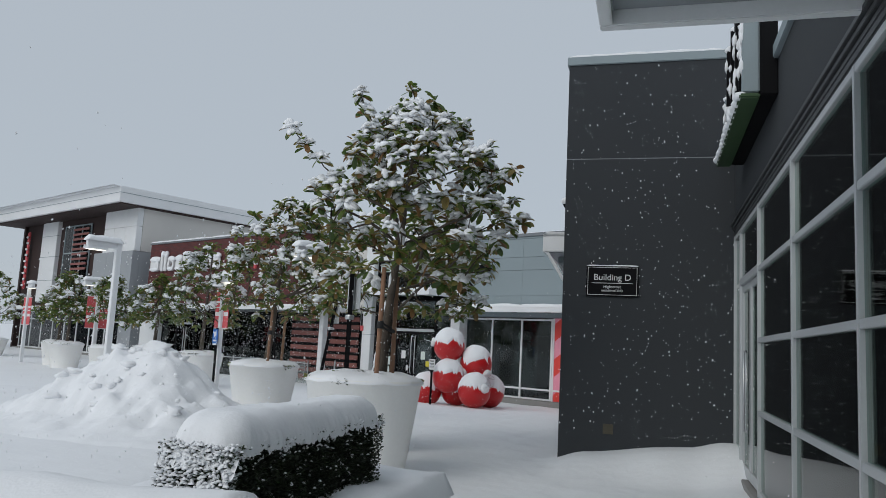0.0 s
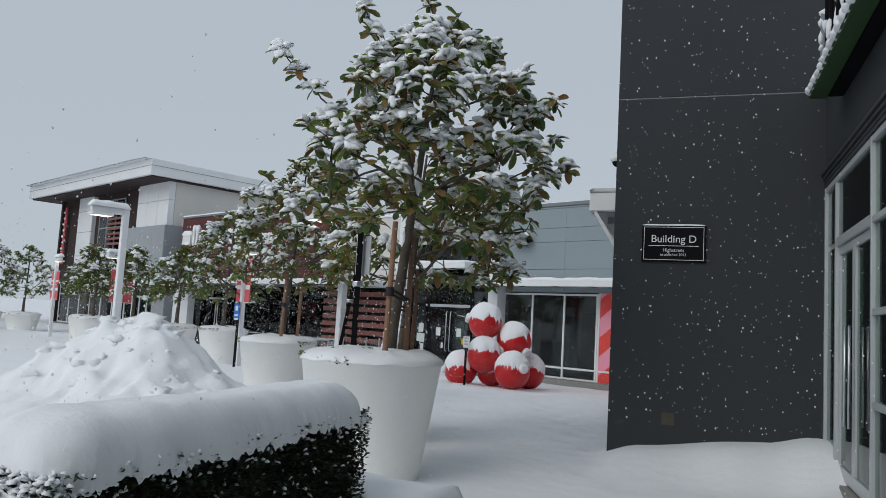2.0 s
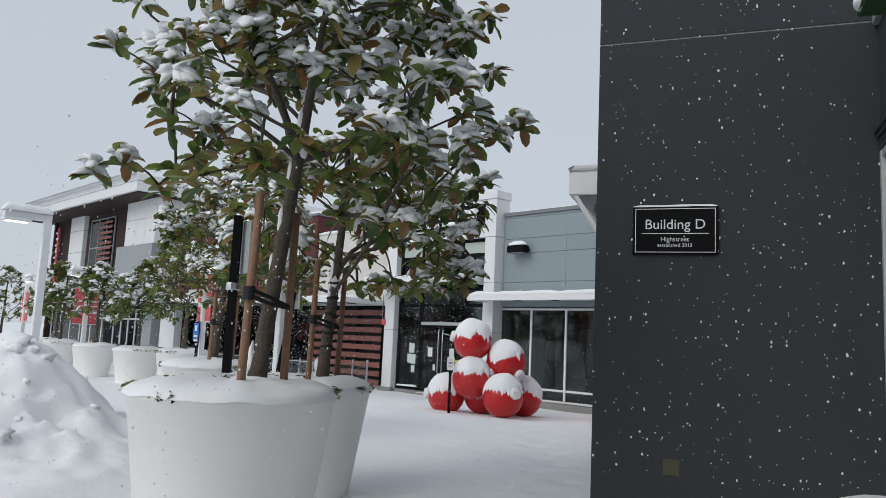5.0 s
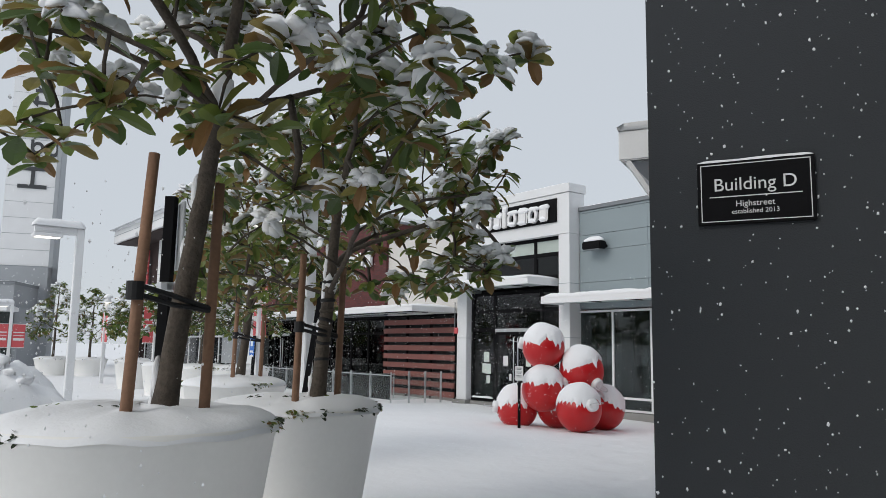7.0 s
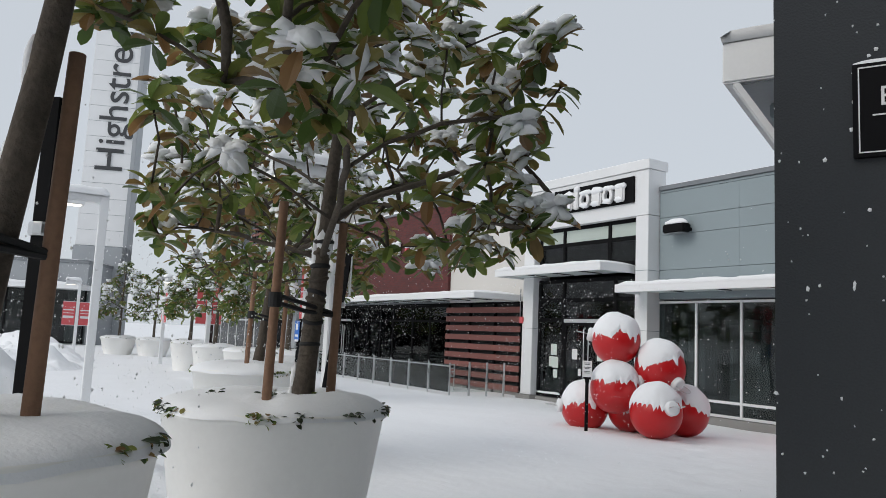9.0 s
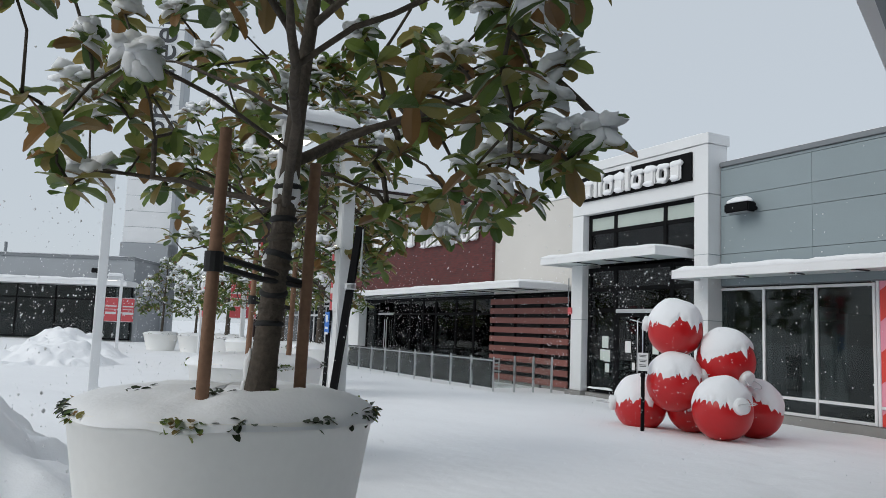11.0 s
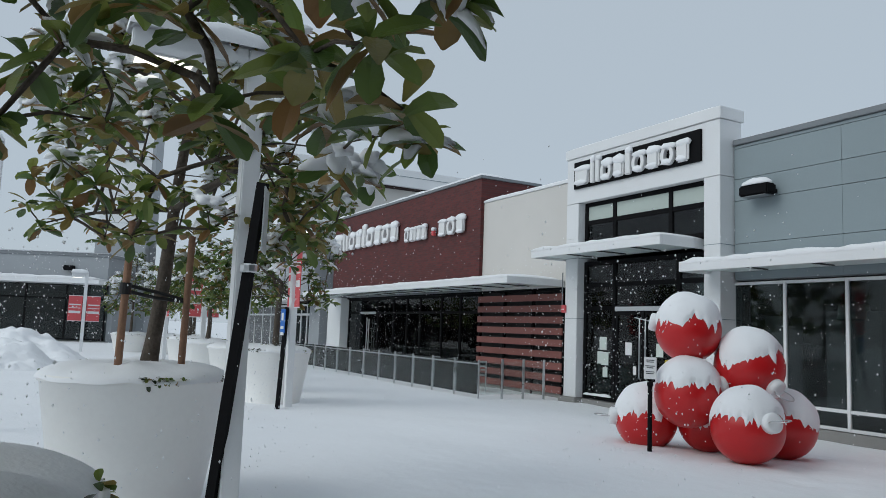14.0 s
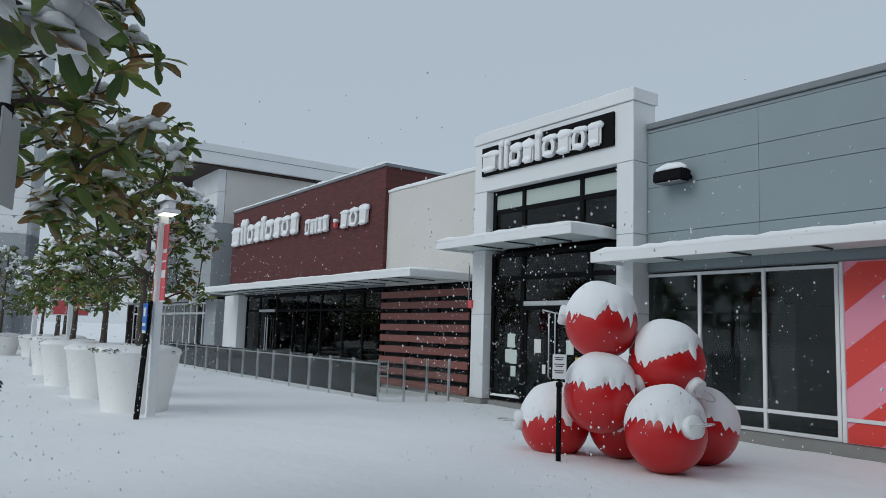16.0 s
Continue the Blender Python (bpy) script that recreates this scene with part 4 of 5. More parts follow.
# ---- plaza things ----
def planter(x, y, r=0.73, h=1.12, seed=0.0, sprigs=9):
    """A tapered white tree tub, filled, with snow on top and a few green sprigs at the rim."""
    p = thing("tree_planter", "tapered white round planter heaped with snow", "planter", pose(x, y, -0.06), "round tree planters")
    part("tub", lathe(bmesh.new(), [(r * 0.74, 0), (r * 0.745, 0.02), (r * 0.975, h - 0.06), (r, h - 0.05), (r, h), (r * 0.95, h), (r * 0.93, h - 0.05)], 56), POT_WHITE, p, "", True)
    s = bmesh.new()
    rings, sides, n = [], 56, 9
    for i in range(n + 1):
        a = i / n
        ring = []
        for k in range(sides):
            t = k * math.tau / sides
            edge = r * (1.015 + 0.03 * noise.noise((math.cos(t) * 2, math.sin(t) * 2, seed)))
            rad = edge * math.cos(a * math.pi / 2) ** 0.55 if i < n else 0.0
            zz = h - 0.035 + 0.02 * noise.noise((math.cos(t) * 3, math.sin(t) * 3, seed + 3)) + 0.13 * math.sin(a * math.pi / 2) + 0.05 * noise.noise((math.cos(t) * rad * 3, math.sin(t) * rad * 3, seed + 7)) * a
            ring.append(s.verts.new((rad * math.cos(t), rad * math.sin(t), zz)))
        rings.append(ring)
    for r0, r1 in zip(rings, rings[1:]):
        for k in range(sides):
            s.faces.new((r0[k], r0[(k + 1) % sides], r1[(k + 1) % sides], r1[k]))
    bmesh.ops.remove_doubles(s, verts=s.verts, dist=1e-4)
    part("snow_cap", s, SNOW, p, "smooth heap of snow", True)
    rnd = random.Random(seed * 13 + 1)
    for k in range(sprigs):
        t = rnd.uniform(0, math.tau)
        b = bmesh.new()
        for j in range(14):
            tt = t + rnd.uniform(-0.13, 0.13)
            leaf(b, Vector((math.cos(tt) * r * 0.97, math.sin(tt) * r * 0.97, h + rnd.uniform(-0.035, 0.02))), Vector((math.cos(tt + rnd.uniform(-1.3, 1.3)), math.sin(tt + rnd.uniform(-1.3, 1.3)), rnd.uniform(-0.5, 0.5))), rnd.uniform(0.035, 0.06), rnd.uniform(0.022, 0.034), rnd)
        tagged(part("groundcover", b, BOX_LEAF if k % 2 else LEAF, p, "dark green groundcover at the rim"), kind="stuff")
    for k in range(3):
        t, q = rnd.uniform(0, math.tau), rnd.uniform(0.12, 0.42)
        b = bmesh.new()
        for j in range(22):
            a = rnd.uniform(0, math.tau)
            leaf(b, Vector((math.cos(t) * q + rnd.uniform(-0.05, 0.05), math.sin(t) * q + rnd.uniform(-0.05, 0.05), h + 0.06)), Vector((math.cos(a), math.sin(a), rnd.uniform(0.2, 1.2))), rnd.uniform(0.05, 0.09), rnd.uniform(0.025, 0.04), rnd)
        tagged(part("groundcover", b, BOX_LEAF if k else LEAF, p, "dark green shoots through the snow"), kind="stuff")
    return p


def leaf(bm, base, d, length, width, rnd, fold=0.25, droop=0.25):
    """One rounded oval leaf of eight faces, folded along its rib."""
    d = d.normalized()
    side = d.cross(Vector((0, 0, 1)))
    side = side.normalized() if side.length > 1e-3 else Vector((1, 0, 0))
    side = (Matrix.Rotation(rnd.uniform(-0.6, 0.6), 3, d) @ side)
    up = side.cross(d)
    mid, lft, rgt = [], [], []
    for a, w in ((0.0, 0.06), (0.3, 0.33), (0.62, 0.5), (0.88, 0.38), (1.0, 0.06)):
        c = base + d * (length * a) - Vector((0, 0, droop * length * a * a))
        mid.append(bm.verts.new(c))
        lft.append(bm.verts.new(c + side * (w * width) + up * (fold * w * width)))
        rgt.append(bm.verts.new(c - side * (w * width) + up * (fold * w * width)))
    for i in range(4):
        bm.faces.new((mid[i], mid[i + 1], lft[i + 1], lft[i]))
        bm.faces.new((mid[i], rgt[i], rgt[i + 1], mid[i + 1]))


def snow_leaf(bm, base, d, length, width, thick, rnd, droop=0.25):
    """A soft pad of snow lying on one leaf."""
    d = d.normalized()
    side = d.cross(Vector((0, 0, 1)))
    side = side.normalized() if side.length > 1e-3 else Vector((1, 0, 0))
    rings = []
    for a, w, h in ((0.02, 0.25, 0.4), (0.3, 0.46, 1.0), (0.62, 0.50, 0.95), (0.9, 0.2, 0.4)):
        c = base + d * (length * a) - Vector((0, 0, droop * length * a * a)) + Vector((0, 0, 0.006))
        t = thick * h * rnd.uniform(0.8, 1.2)
        rings.append([bm.verts.new(c + side * (w * width * u) + Vector((0, 0, t * v))) for u, v in ((-1, 0), (-0.75, 0.7), (0, 1), (0.75, 0.7), (1, 0), (0, -0.15))])
    for r0, r1 in zip(rings, rings[1:]):
        for k in range(6):
            bm.faces.new((r0[k], r0[(k + 1) % 6], r1[(k + 1) % 6], r1[k]))
    bm.faces.new(rings[0][::-1])
    bm.faces.new(rings[-1])


def whorl(seed, heavy):
    """A whorl of magnolia leaves at a twig's end, and the snow that lies on it."""
    rnd = random.Random(seed)
    lb, sb = bmesh.new(), bmesh.new()
    for k in range(rnd.randint(10, 13)):
        t = k * 2.4 + rnd.uniform(-0.3, 0.3)
        el = rnd.uniform(-0.6, 0.75)
        d = Vector((math.cos(t) * math.cos(el), math.sin(t) * math.cos(el), math.sin(el)))
        L, Wd = rnd.uniform(0.12, 0.185), rnd.uniform(0.062, 0.085)
        b0 = Vector((0, 0, rnd.uniform(-0.06, 0.03)))
        dr = rnd.uniform(0.1, 0.5)
        leaf(lb, b0, d, L, Wd, rnd, 0.28, dr)
        if el > -0.35 and rnd.random() < (0.9 if heavy else 0.5):
            snow_leaf(sb, b0 + Vector((0, 0, 0.004)), d, L * rnd.uniform(0.8, 1.02), Wd * (1.2 if heavy else 1.05), 0.05 if heavy else 0.026, rnd, dr)
    if heavy:
        for q in range(5):
            a = q * 1.3 + rnd.random()
            blob(sb, (math.cos(a) * 0.06, math.sin(a) * 0.06, 0.03 + 0.02 * rnd.random()), (rnd.uniform(0.035, 0.065), rnd.uniform(0.03, 0.05), rnd.uniform(0.016, 0.028)), 0.6, 2.5, 2, seed + q)
    else:
        blob(sb, (0, 0, 0.03), (0.055, 0.045, 0.025), 0.5, 2.5, 2, seed)
    return mesh_of("leafy_twig", lb, LEAF), mesh_of("snow_clump", sb, SNOW, True)


WHORLS = [whorl(100 + k, k % 2 == 0) for k in range(8)]


def near_line(p, a, b):
    """Distance of p from the stretch between a and b."""
    d = b - a
    return (p - a - d * max(0.0, min(1.0, (p - a).dot(d) / d.length_squared))).length


def tree(x, y, z, top, crown, lean, count, seed, snowy=0.62, parts_max=300, wrap=False, trunk_r=0.065, fork=1.85, girth=1.0, tips=(), gaps=(), dusted=0):
    """A young evergreen magnolia. crown: (z low, z high, radius, x offset, y offset) above the planter's soil; lean: trunk's drift at the top."""
    rnd = random.Random(seed)
    tr = thing("magnolia_tree", "young evergreen magnolia tree laden with fresh snow", "tree", pose(x, y, z), "magnolia trees in planters")
    zl, zh, R, ox, oy = crown
    tp = []
    for i in range(13):
        a = i / 12
        tp.append(Vector((lean[0] * a + 0.03 * noise.noise((a * 3, seed, 0)), lean[1] * a + 0.03 * noise.noise((a * 3, seed, 5)), top * a)))
    # points of the crown
    pts, tries = [], 0
    gap = 0.155 * (2 * R / 2.9) * (330 / count) ** 0.33
    while len(pts) < count and tries < count * 60:
        tries += 1
        a = rnd.random()
        zz = zl + (zh - zl) * a
        prof = (math.sin(math.pi * min(1.0, 0.16 + 0.84 * a) ** 0.85)) ** 0.7 if a < 0.97 else 0.2
        t = rnd.uniform(0, math.tau)
        rad = R * prof * (1 + 0.42 * noise.noise((math.cos(t) * 1.6, math.sin(t) * 1.6, zz * 1.3 + seed))) * rnd.random() ** 0.27
        p = Vector((ox * (0.35 + 0.65 * a) + rad * math.cos(t), oy * (0.35 + 0.65 * a) + rad * math.sin(t), zz))
        axis = Vector((ox * (0.35 + 0.65 * a), oy * (0.35 + 0.65 * a), zz))
        if (p - axis).length < R * (0.72 - 0.6 * a) or noise.noise(p * 1.7 + Vector((seed, 0, 0))) < -0.12 or any(near_line(p, g0, g1) < gr for g0, g1, gr in gaps):
            continue
        if all((p - q).length > gap for q in pts[-160:]):
            pts.append(p)
    forced = len(pts)
    pts += [Vector(t) for t in tips]
    # branches grow from the trunk towards the points
    nodes = [(p, None) for p in tp if p.z >= fork * 0.86 - (0.0 if zl > fork - 0.5 else 0.3)]
    for i in range(1, len(nodes)):
        nodes[i] = (nodes[i][0], i - 1)
    first = len(nodes)
    load = [0] * first
    ends = []
    order = sorted(range(len(pts)), key=lambda i: (pts[i] - Vector((ox * 0.5, oy * 0.5, pts[i].z))).length)
    limbs = rnd.sample(order[len(order) // 2:], min(14, len(order) // 3))
    for i in limbs + [o for o in order if o not in set(limbs)]:
        p = pts[i]
        best = min(range(len(nodes)), key=lambda k: (nodes[k][0] - p).length + 1.3 * max(0.0, nodes[k][0].z - p.z + 0.45 * math.hypot(nodes[k][0].x - p.x, nodes[k][0].y - p.y)) + (0.25 if k < first and i not in limbs else 0.0))
        q = nodes[best][0]
        n = max(2, int((p - q).length / 0.16))
        prev = best
        bow = Vector((rnd.uniform(-1, 1), rnd.uniform(-1, 1), 0.5)) * (p - q).length * 0.10
        for s in range(1, n + 1):
            f = s / n
            c = q.lerp(p, f) + bow * (4 * f * (1 - f)) + Vector((rnd.uniform(-1, 1), rnd.uniform(-1, 1), rnd.uniform(-1, 1))) * 0.012
            nodes.append((c if s < n else p, prev))
            load.append(0)
            prev = len(nodes) - 1
        ends.append((prev, i))
    for e, _ in ends:
        k = e
        while k is not None and k >= first:
            load[k] += 1
            k = nodes[k][1]
    # trunk
    b = bmesh.new()
    rad = [trunk_r * (1.25 if i == 0 else 1.0) * (1 - 0.78 * (i / 12) ** 1.3) for i in range(13)]
    tube(b, [Vector((tp[0].x, tp[0].y, -0.25))] + tp, [rad[0] * 1.1] + rad, 12)
    trunk = part("trunk", b, BARK, tr, "", True)
    # limbs, one mesh for each chain that leaves the trunk
    kids = {}
    for k in range(first, len(nodes)):
        kids.setdefault(nodes[k][1], []).append(k)
    for root in range(first):
        for child in kids.get(root, []):
            b = bmesh.new()
            stack = [(root, child)]
            while stack:
                p0, k = stack.pop()
                chain, rs = [nodes[p0][0]], [0.0034 * girth + 0.0033 * math.sqrt(load[k])]
                while True:
                    chain.append(nodes[k][0])
                    rs.append(0.0028 * girth + 0.0033 * math.sqrt(load[k]))
                    nxt = sorted(kids.get(k, []), key=lambda c: -load[c])
                    if not nxt:
                        break
                    stack += [(k, c) for c in nxt[1:]]
                    k = nxt[0]
                tube(b, chain, rs, 6)
            part("limb", b, BARK, tr, "", True)
    # leaves and snow
    rest_l, rest_s = bmesh.new(), bmesh.new()
    for j, (e, i) in enumerate(ends):
        lm, sm = WHORLS[rnd.randrange(4) * 2 if rnd.random() < snowy * 0.62 else rnd.randrange(len(WHORLS))]
        sc = rnd.uniform(0.85, 1.3) * girth
        out = (pts[i] - Vector((ox, oy, (zl + zh) / 2)))
        m = pose(*pts[i], rnd.uniform(-22, 22), rnd.uniform(-22, 22), rnd.uniform(0, 360)) @ Matrix.Diagonal((sc, sc, sc, 1))
        snow_on = i >= forced or rnd.random() < snowy * (0.18 + math.exp(-(((pts[i].z - zl) / (zh - zl) - 0.62) / 0.3) ** 2))
        if j < parts_max:
            c = piece("leafy_twig", lm, tr, m)
            if snow_on:
                piece("snow_clump", sm, c)
        else:
            k0 = len(rest_l.verts)
            rest_l.from_mesh(lm)
            rest_l.verts.ensure_lookup_table()
            for v in rest_l.verts[k0:]:
                v.co = m @ v.co
            if snow_on:
                k0 = len(rest_s.verts)
                rest_s.from_mesh(sm)
                rest_s.verts.ensure_lookup_table()
                for v in rest_s.verts[k0:]:
                    v.co = m @ v.co
    if len(rest_l.verts):
        tagged(part("crown", rest_l, LEAF, tr, "dark glossy leaves"), kind="stuff")
    if len(rest_s.verts):
        tagged(part("crown_snow", rest_s, SNOW, tr, "snow lying on the leaves", True), kind="stuff")
    # snow in the forks
    sn = bmesh.new()
    blob(sn, nodes[0][0] + Vector((0.02, 0.0, 0.12)), (0.06, 0.06, 0.11), 0.4, 3, 2, seed)
    part("fork_snow", sn, SNOW, tr, "", True)
    for k in range(dusted):
        a = rnd.uniform(0.0, 0.62) if k else 0.0
        i = int(a * 12)
        c = tp[i].lerp(tp[i + 1], a * 12 - i)
        r = rad[i] * 0.86
        t = math.radians(rnd.uniform(195, 250))
        db = bmesh.new()
        blob(db, (c.x + math.cos(t) * r, c.y + math.sin(t) * r, c.z), (0.022, 0.022, rnd.uniform(0.04, 0.13)), 0.5, 4, 2, k + seed)
        part("driven_snow", db, SNOW, tr, "snow stuck to the windward bark", True)
    if wrap:
        for k in range(13):
            a = 0.012 + k * 0.031 + rnd.uniform(-0.011, 0.011)
            i = a * 12
            f = i - int(i)
            c = tp[int(i)].lerp(tp[int(i) + 1], f)
            g = rnd.uniform(0.94, 1.02)
            wb = lathe(bmesh.new(), [(trunk_r * 0.9, -0.014), (trunk_r * 1.04 * g, -0.006), (trunk_r * 1.06 * g, 0.006), (trunk_r * 0.9, 0.016)], 14, (c.x, c.y, c.z))
            bmesh.ops.rotate(wb, verts=wb.verts, cent=c, matrix=Matrix.Rotation(rnd.uniform(-0.3, 0.3), 3, "X") @ Matrix.Rotation(rnd.uniform(-0.3, 0.3), 3, "Y"))
            part("wrap", wb, BARK if k % 2 else RUBBER, tr, "black tie wound round the trunk", True)
    return tr


def stake(x, y, z, h, dx, dy, seed=0):
    s = thing("tree_stake", "round brown wooden tree stake", "stake", pose(x, y, z), "tree stakes")
    part("pole", tube(bmesh.new(), [(0, 0, -0.2), (dx * 0.5, dy * 0.5, h / 2), (dx, dy, h)], [0.030, 0.029, 0.028], 12), WOOD_STAKE, s, "", True)
    return s


def strap(p, q):
    s = thing("tree_strap", "black webbing strap tying the trunk to a stake", "strap", pose(*p))
    d = Vector(q) - Vector(p)
    for o in (0.0, 0.045):
        part("band", tube(bmesh.new(), [(0, 0, o), d * 0.5 + Vector((0, 0, o - 0.012)), d + Vector((0, 0, o * 0.3))], [0.014] * 3, 6), RUBBER, s)
    part("loop", lathe(bmesh.new(), [(0.036, -0.03), (0.042, -0.03), (0.042, 0.06), (0.036, 0.06)], 12), RUBBER, s)
    return s


def lamp_post(x, y, h, arm, length, z=-0.1, banner=None, tilt=0.0, lit=True):
    """A white square lamp post with a flat head on an arm, and at times two red banners."""
    m = pose(x, y, z, 0, 0, math.degrees(math.atan2(arm[1], arm[0])))
    lp = thing("lamp_post", "white square lamp post with a snow-capped flat head", "lamp post", m, "white lamp posts")
    part("pole", boxed(-0.065, 0.065, -0.065, 0.065, 0.0, h, 0.01), WHITE_METAL, lp)
    part("arm", boxed(0.066, length, -0.06, 0.06, h - 0.13, h, 0.01), WHITE_METAL, lp)
    head = part("head", boxed(length - 0.45, length + 0.02, -0.14, 0.14, h - 0.20, h - 0.135, 0.012), WHITE_METAL, lp)
    part("light_panel", boxed(length - 0.40, length - 0.03, -0.11, 0.11, h - 0.208, h - 0.202), LAMP_GLOW, head, "lit panel")
    s = bmesh.new()
    snow_strip(s, -0.06, length + 0.03, -0.12, 0.12, h - 0.003, 0.14, 0.06, x)
    part("snow_cap", s, SNOW, lp, "", True)
    if banner:
        ang, w, z0, z1 = banner
        ca, sa = math.cos(ang), math.sin(ang)
        for sgn in (1, -1):
            b = bmesh.new()
            box(b, 0.09, 0.09 + w, -0.008, 0.008, z0, z1)
            bmesh.ops.rotate(b, verts=b.verts, matrix=Matrix.Rotation(ang + (0 if sgn > 0 else math.pi), 3, "Z"))
            ban = part("banner", b, RED_SIGN, lp, "red hanging banner with white bars")
            for zz, hh in ((0.62, 0.05), (0.50, 0.025), (0.30, 0.10)):
                c = bmesh.new()
                box(c, 0.09 + w * 0.1, 0.09 + w * 0.95, -0.011, 0.011, z0 + (z1 - z0) * zz, z0 + (z1 - z0) * (zz + hh))
                bmesh.ops.rotate(c, verts=c.verts, matrix=Matrix.Rotation(ang + (0 if sgn > 0 else math.pi), 3, "Z"))
                part("bar", c, WHITE_PAINT, ban)
            for zz in (z0, z1):
                c = bmesh.new()
                box(c, 0.066, 0.1 + w, -0.012, 0.012, zz - 0.012, zz + 0.012)
                bmesh.ops.rotate(c, verts=c.verts, matrix=Matrix.Rotation(ang + (0 if sgn > 0 else math.pi), 3, "Z"))
                part("bracket", c, WHITE_METAL, lp)
    return lp


def sign_pole(foot, head, blue=False, facing=0.0):
    """A black sign pole leaning on a lamp post; its plate is seen from behind or edge on."""
    s = thing("sign_pole", "black leaning sign pole" + (" with a blue plate" if blue else " with a grey plate"), "sign", pose(*foot))
    d = Vector(head) - Vector(foot)
    n = d.normalized()
    b = tube(bmesh.new(), [Vector((0, 0, 0)), d], [0.045, 0.045], 4)
    part("pole", b, BLACK_METAL, s)
    pb = bmesh.new()
    box(pb, -0.14, 0.14, -0.006, 0.006, -0.22, 0.22, 0.004)
    bmesh.ops.rotate(pb, verts=pb.verts, matrix=Matrix.Rotation(facing, 3, "Z"))
    off = Vector((-math.sin(facing), math.cos(facing), 0)) * -0.055
    bmesh.ops.translate(pb, verts=pb.verts, vec=d - n * 0.26 + off)
    pl = part("plate", pb, BLUE_SIGN if blue else ALUMINIUM, s, "blue parking plate" if blue else "grey back of a sign plate")
    if blue:
        for zz, w, h in ((0.14, 0.12, 0.14), (-0.06, 0.18, 0.05), (-0.17, 0.18, 0.05)):
            c = bmesh.new()
            box(c, -w / 2, w / 2, -0.009, 0.009, zz - h / 2, zz + h / 2)
            bmesh.ops.rotate(c, verts=c.verts, matrix=Matrix.Rotation(facing, 3, "Z"))
            bmesh.ops.translate(c, verts=c.verts, vec=d - n * 0.32 + off)
            part("mark", c, WHITE_PAINT, pl)
    else:
        part("clamp", lathe(bmesh.new(), [(0.055, 0), (0.06, 0.01), (0.06, 0.05), (0.055, 0.06)], 10, tuple(d - n * 0.62)), CHROME, s)
    return s


# planters and trees; the tips are the far ends of the longest boughs
TIPS_A = ((-0.92, -0.96, 2.96), (-0.80, -0.85, 2.80), (-0.66, -0.72, 2.64), (-0.22, -0.63, 3.48), (-0.18, -0.5, 3.30), (-0.14, -0.35, 3.12), (0.28, -0.15, 3.68), (0.24, 0.0, 3.48), (0.20, 0.1, 3.28), (0.85, 0.15, 3.14), (1.57, 0.15, 2.68), (1.42, 0.1, 2.55), (1.25, 0.2, 2.45), (1.52, 1.34, 2.26), (1.38, 1.15, 2.12), (1.2, 1.0, 2.0), (1.45, 0.8, 2.05), (-0.65, -1.0, 1.40), (-0.55, -0.85, 1.5), (-0.5, -0.55, 2.45), (-0.42, -0.42, 2.25), (-0.6, -0.6, 2.2))
TIPS_B = ((0.07, 1.87, 1.17), (0.0, 1.7, 1.14), (-0.1, 1.5, 1.2), (-0.49, 2.12, 1.1), (-0.4, 1.85, 1.12), (1.40, 0.71, 1.29), (1.25, 0.62, 1.32), (1.1, 0.8, 1.28), (1.06, 0.69, 1.02), (0.95, 0.55, 1.08), (0.8, 0.6, 1.2), (1.75, -0.1, 2.1), (1.6, 0.0, 2.05), (1.45, 0.1, 1.95), (0.7, 0.8, 1.6))
P1, P2, P3 = (-3.23, 8.91), (-4.08, 11.33), (-7.63, 14.46)
planter(*P1, 0.73, 1.22, 1.0)
planter(*P2, 0.72, 1.12, 2.0, 24)
planter(*P3, 0.73, 1.1, 3.0, 12)
planter(-13.4, 21.0, 0.70, 1.05, 4.0, 16)
planter(-16.0, 22.2, 0.68, 1.0, 5.0)
planter(-18.9, 23.5, 0.66, 1.0, 6.0)
planter(-22.4, 25.4, 0.66, 1.0, 7.0)
planter(-23.9, 26.6, 0.66, 1.0, 8.0)
planter(-34.3, 30.7, 0.85, 0.85, 10.0)
planter(-32.4, 31.3, 0.85, 0.85, 11.0)
OPEN_A = [(Vector(a) - Vector((P1[0] + 0.17, P1[1], 1.15)), Vector(b) - Vector((P1[0] + 0.17, P1[1], 1.15)), r) for a, b, r in (((-1.85, 8.52, 1.93), (-4.9, 10.5, 3.0), 0.36), ((-1.87, 8.56, 1.73), (-4.9, 10.6, 2.31), 0.38), ((-2.0, 6.88, 2.28), (-4.75, 8.76, 3.37), 0.34), ((-2.05, 6.92, 2.06), (-4.86, 8.85, 2.85), 0.34))]
tree(P1[0] + 0.17, P1[1], 1.15, 3.4, (1.25, 3.6, 1.2, 0.32, 0.05), (0.25, 0.3), 225, 21, 1.2, 300, False, 0.062, 1.7, 1.0, TIPS_A, OPEN_A, 12)
tree(P2[0] + 0.2, P2[1] + 0.02, 1.08, 2.8, (0.95, 2.85, 1.45, 0.25, 0.2), (0.15, 0.15), 160, 22, 0.75, 300, True, 0.066, 0.85, 1.0, TIPS_B, [(Vector((2.0, 0.2, 1.2)), Vector((1.8, 1.8, 1.7)), 0.62), (Vector((-0.2, -1.8, 1.6)), Vector((-1.7, -0.5, 1.4)), 0.5), (Vector((-0.2, -1.8, 1.1)), Vector((-1.7, -0.5, 0.9)), 0.5)], 7)
tree(P3[0], P3[1] + 0.08, 1.03, 3.3, (0.95, 3.6, 1.4, 0.2, 0.4), (0.15, 0.25), 250, 23, 0.7, 250)
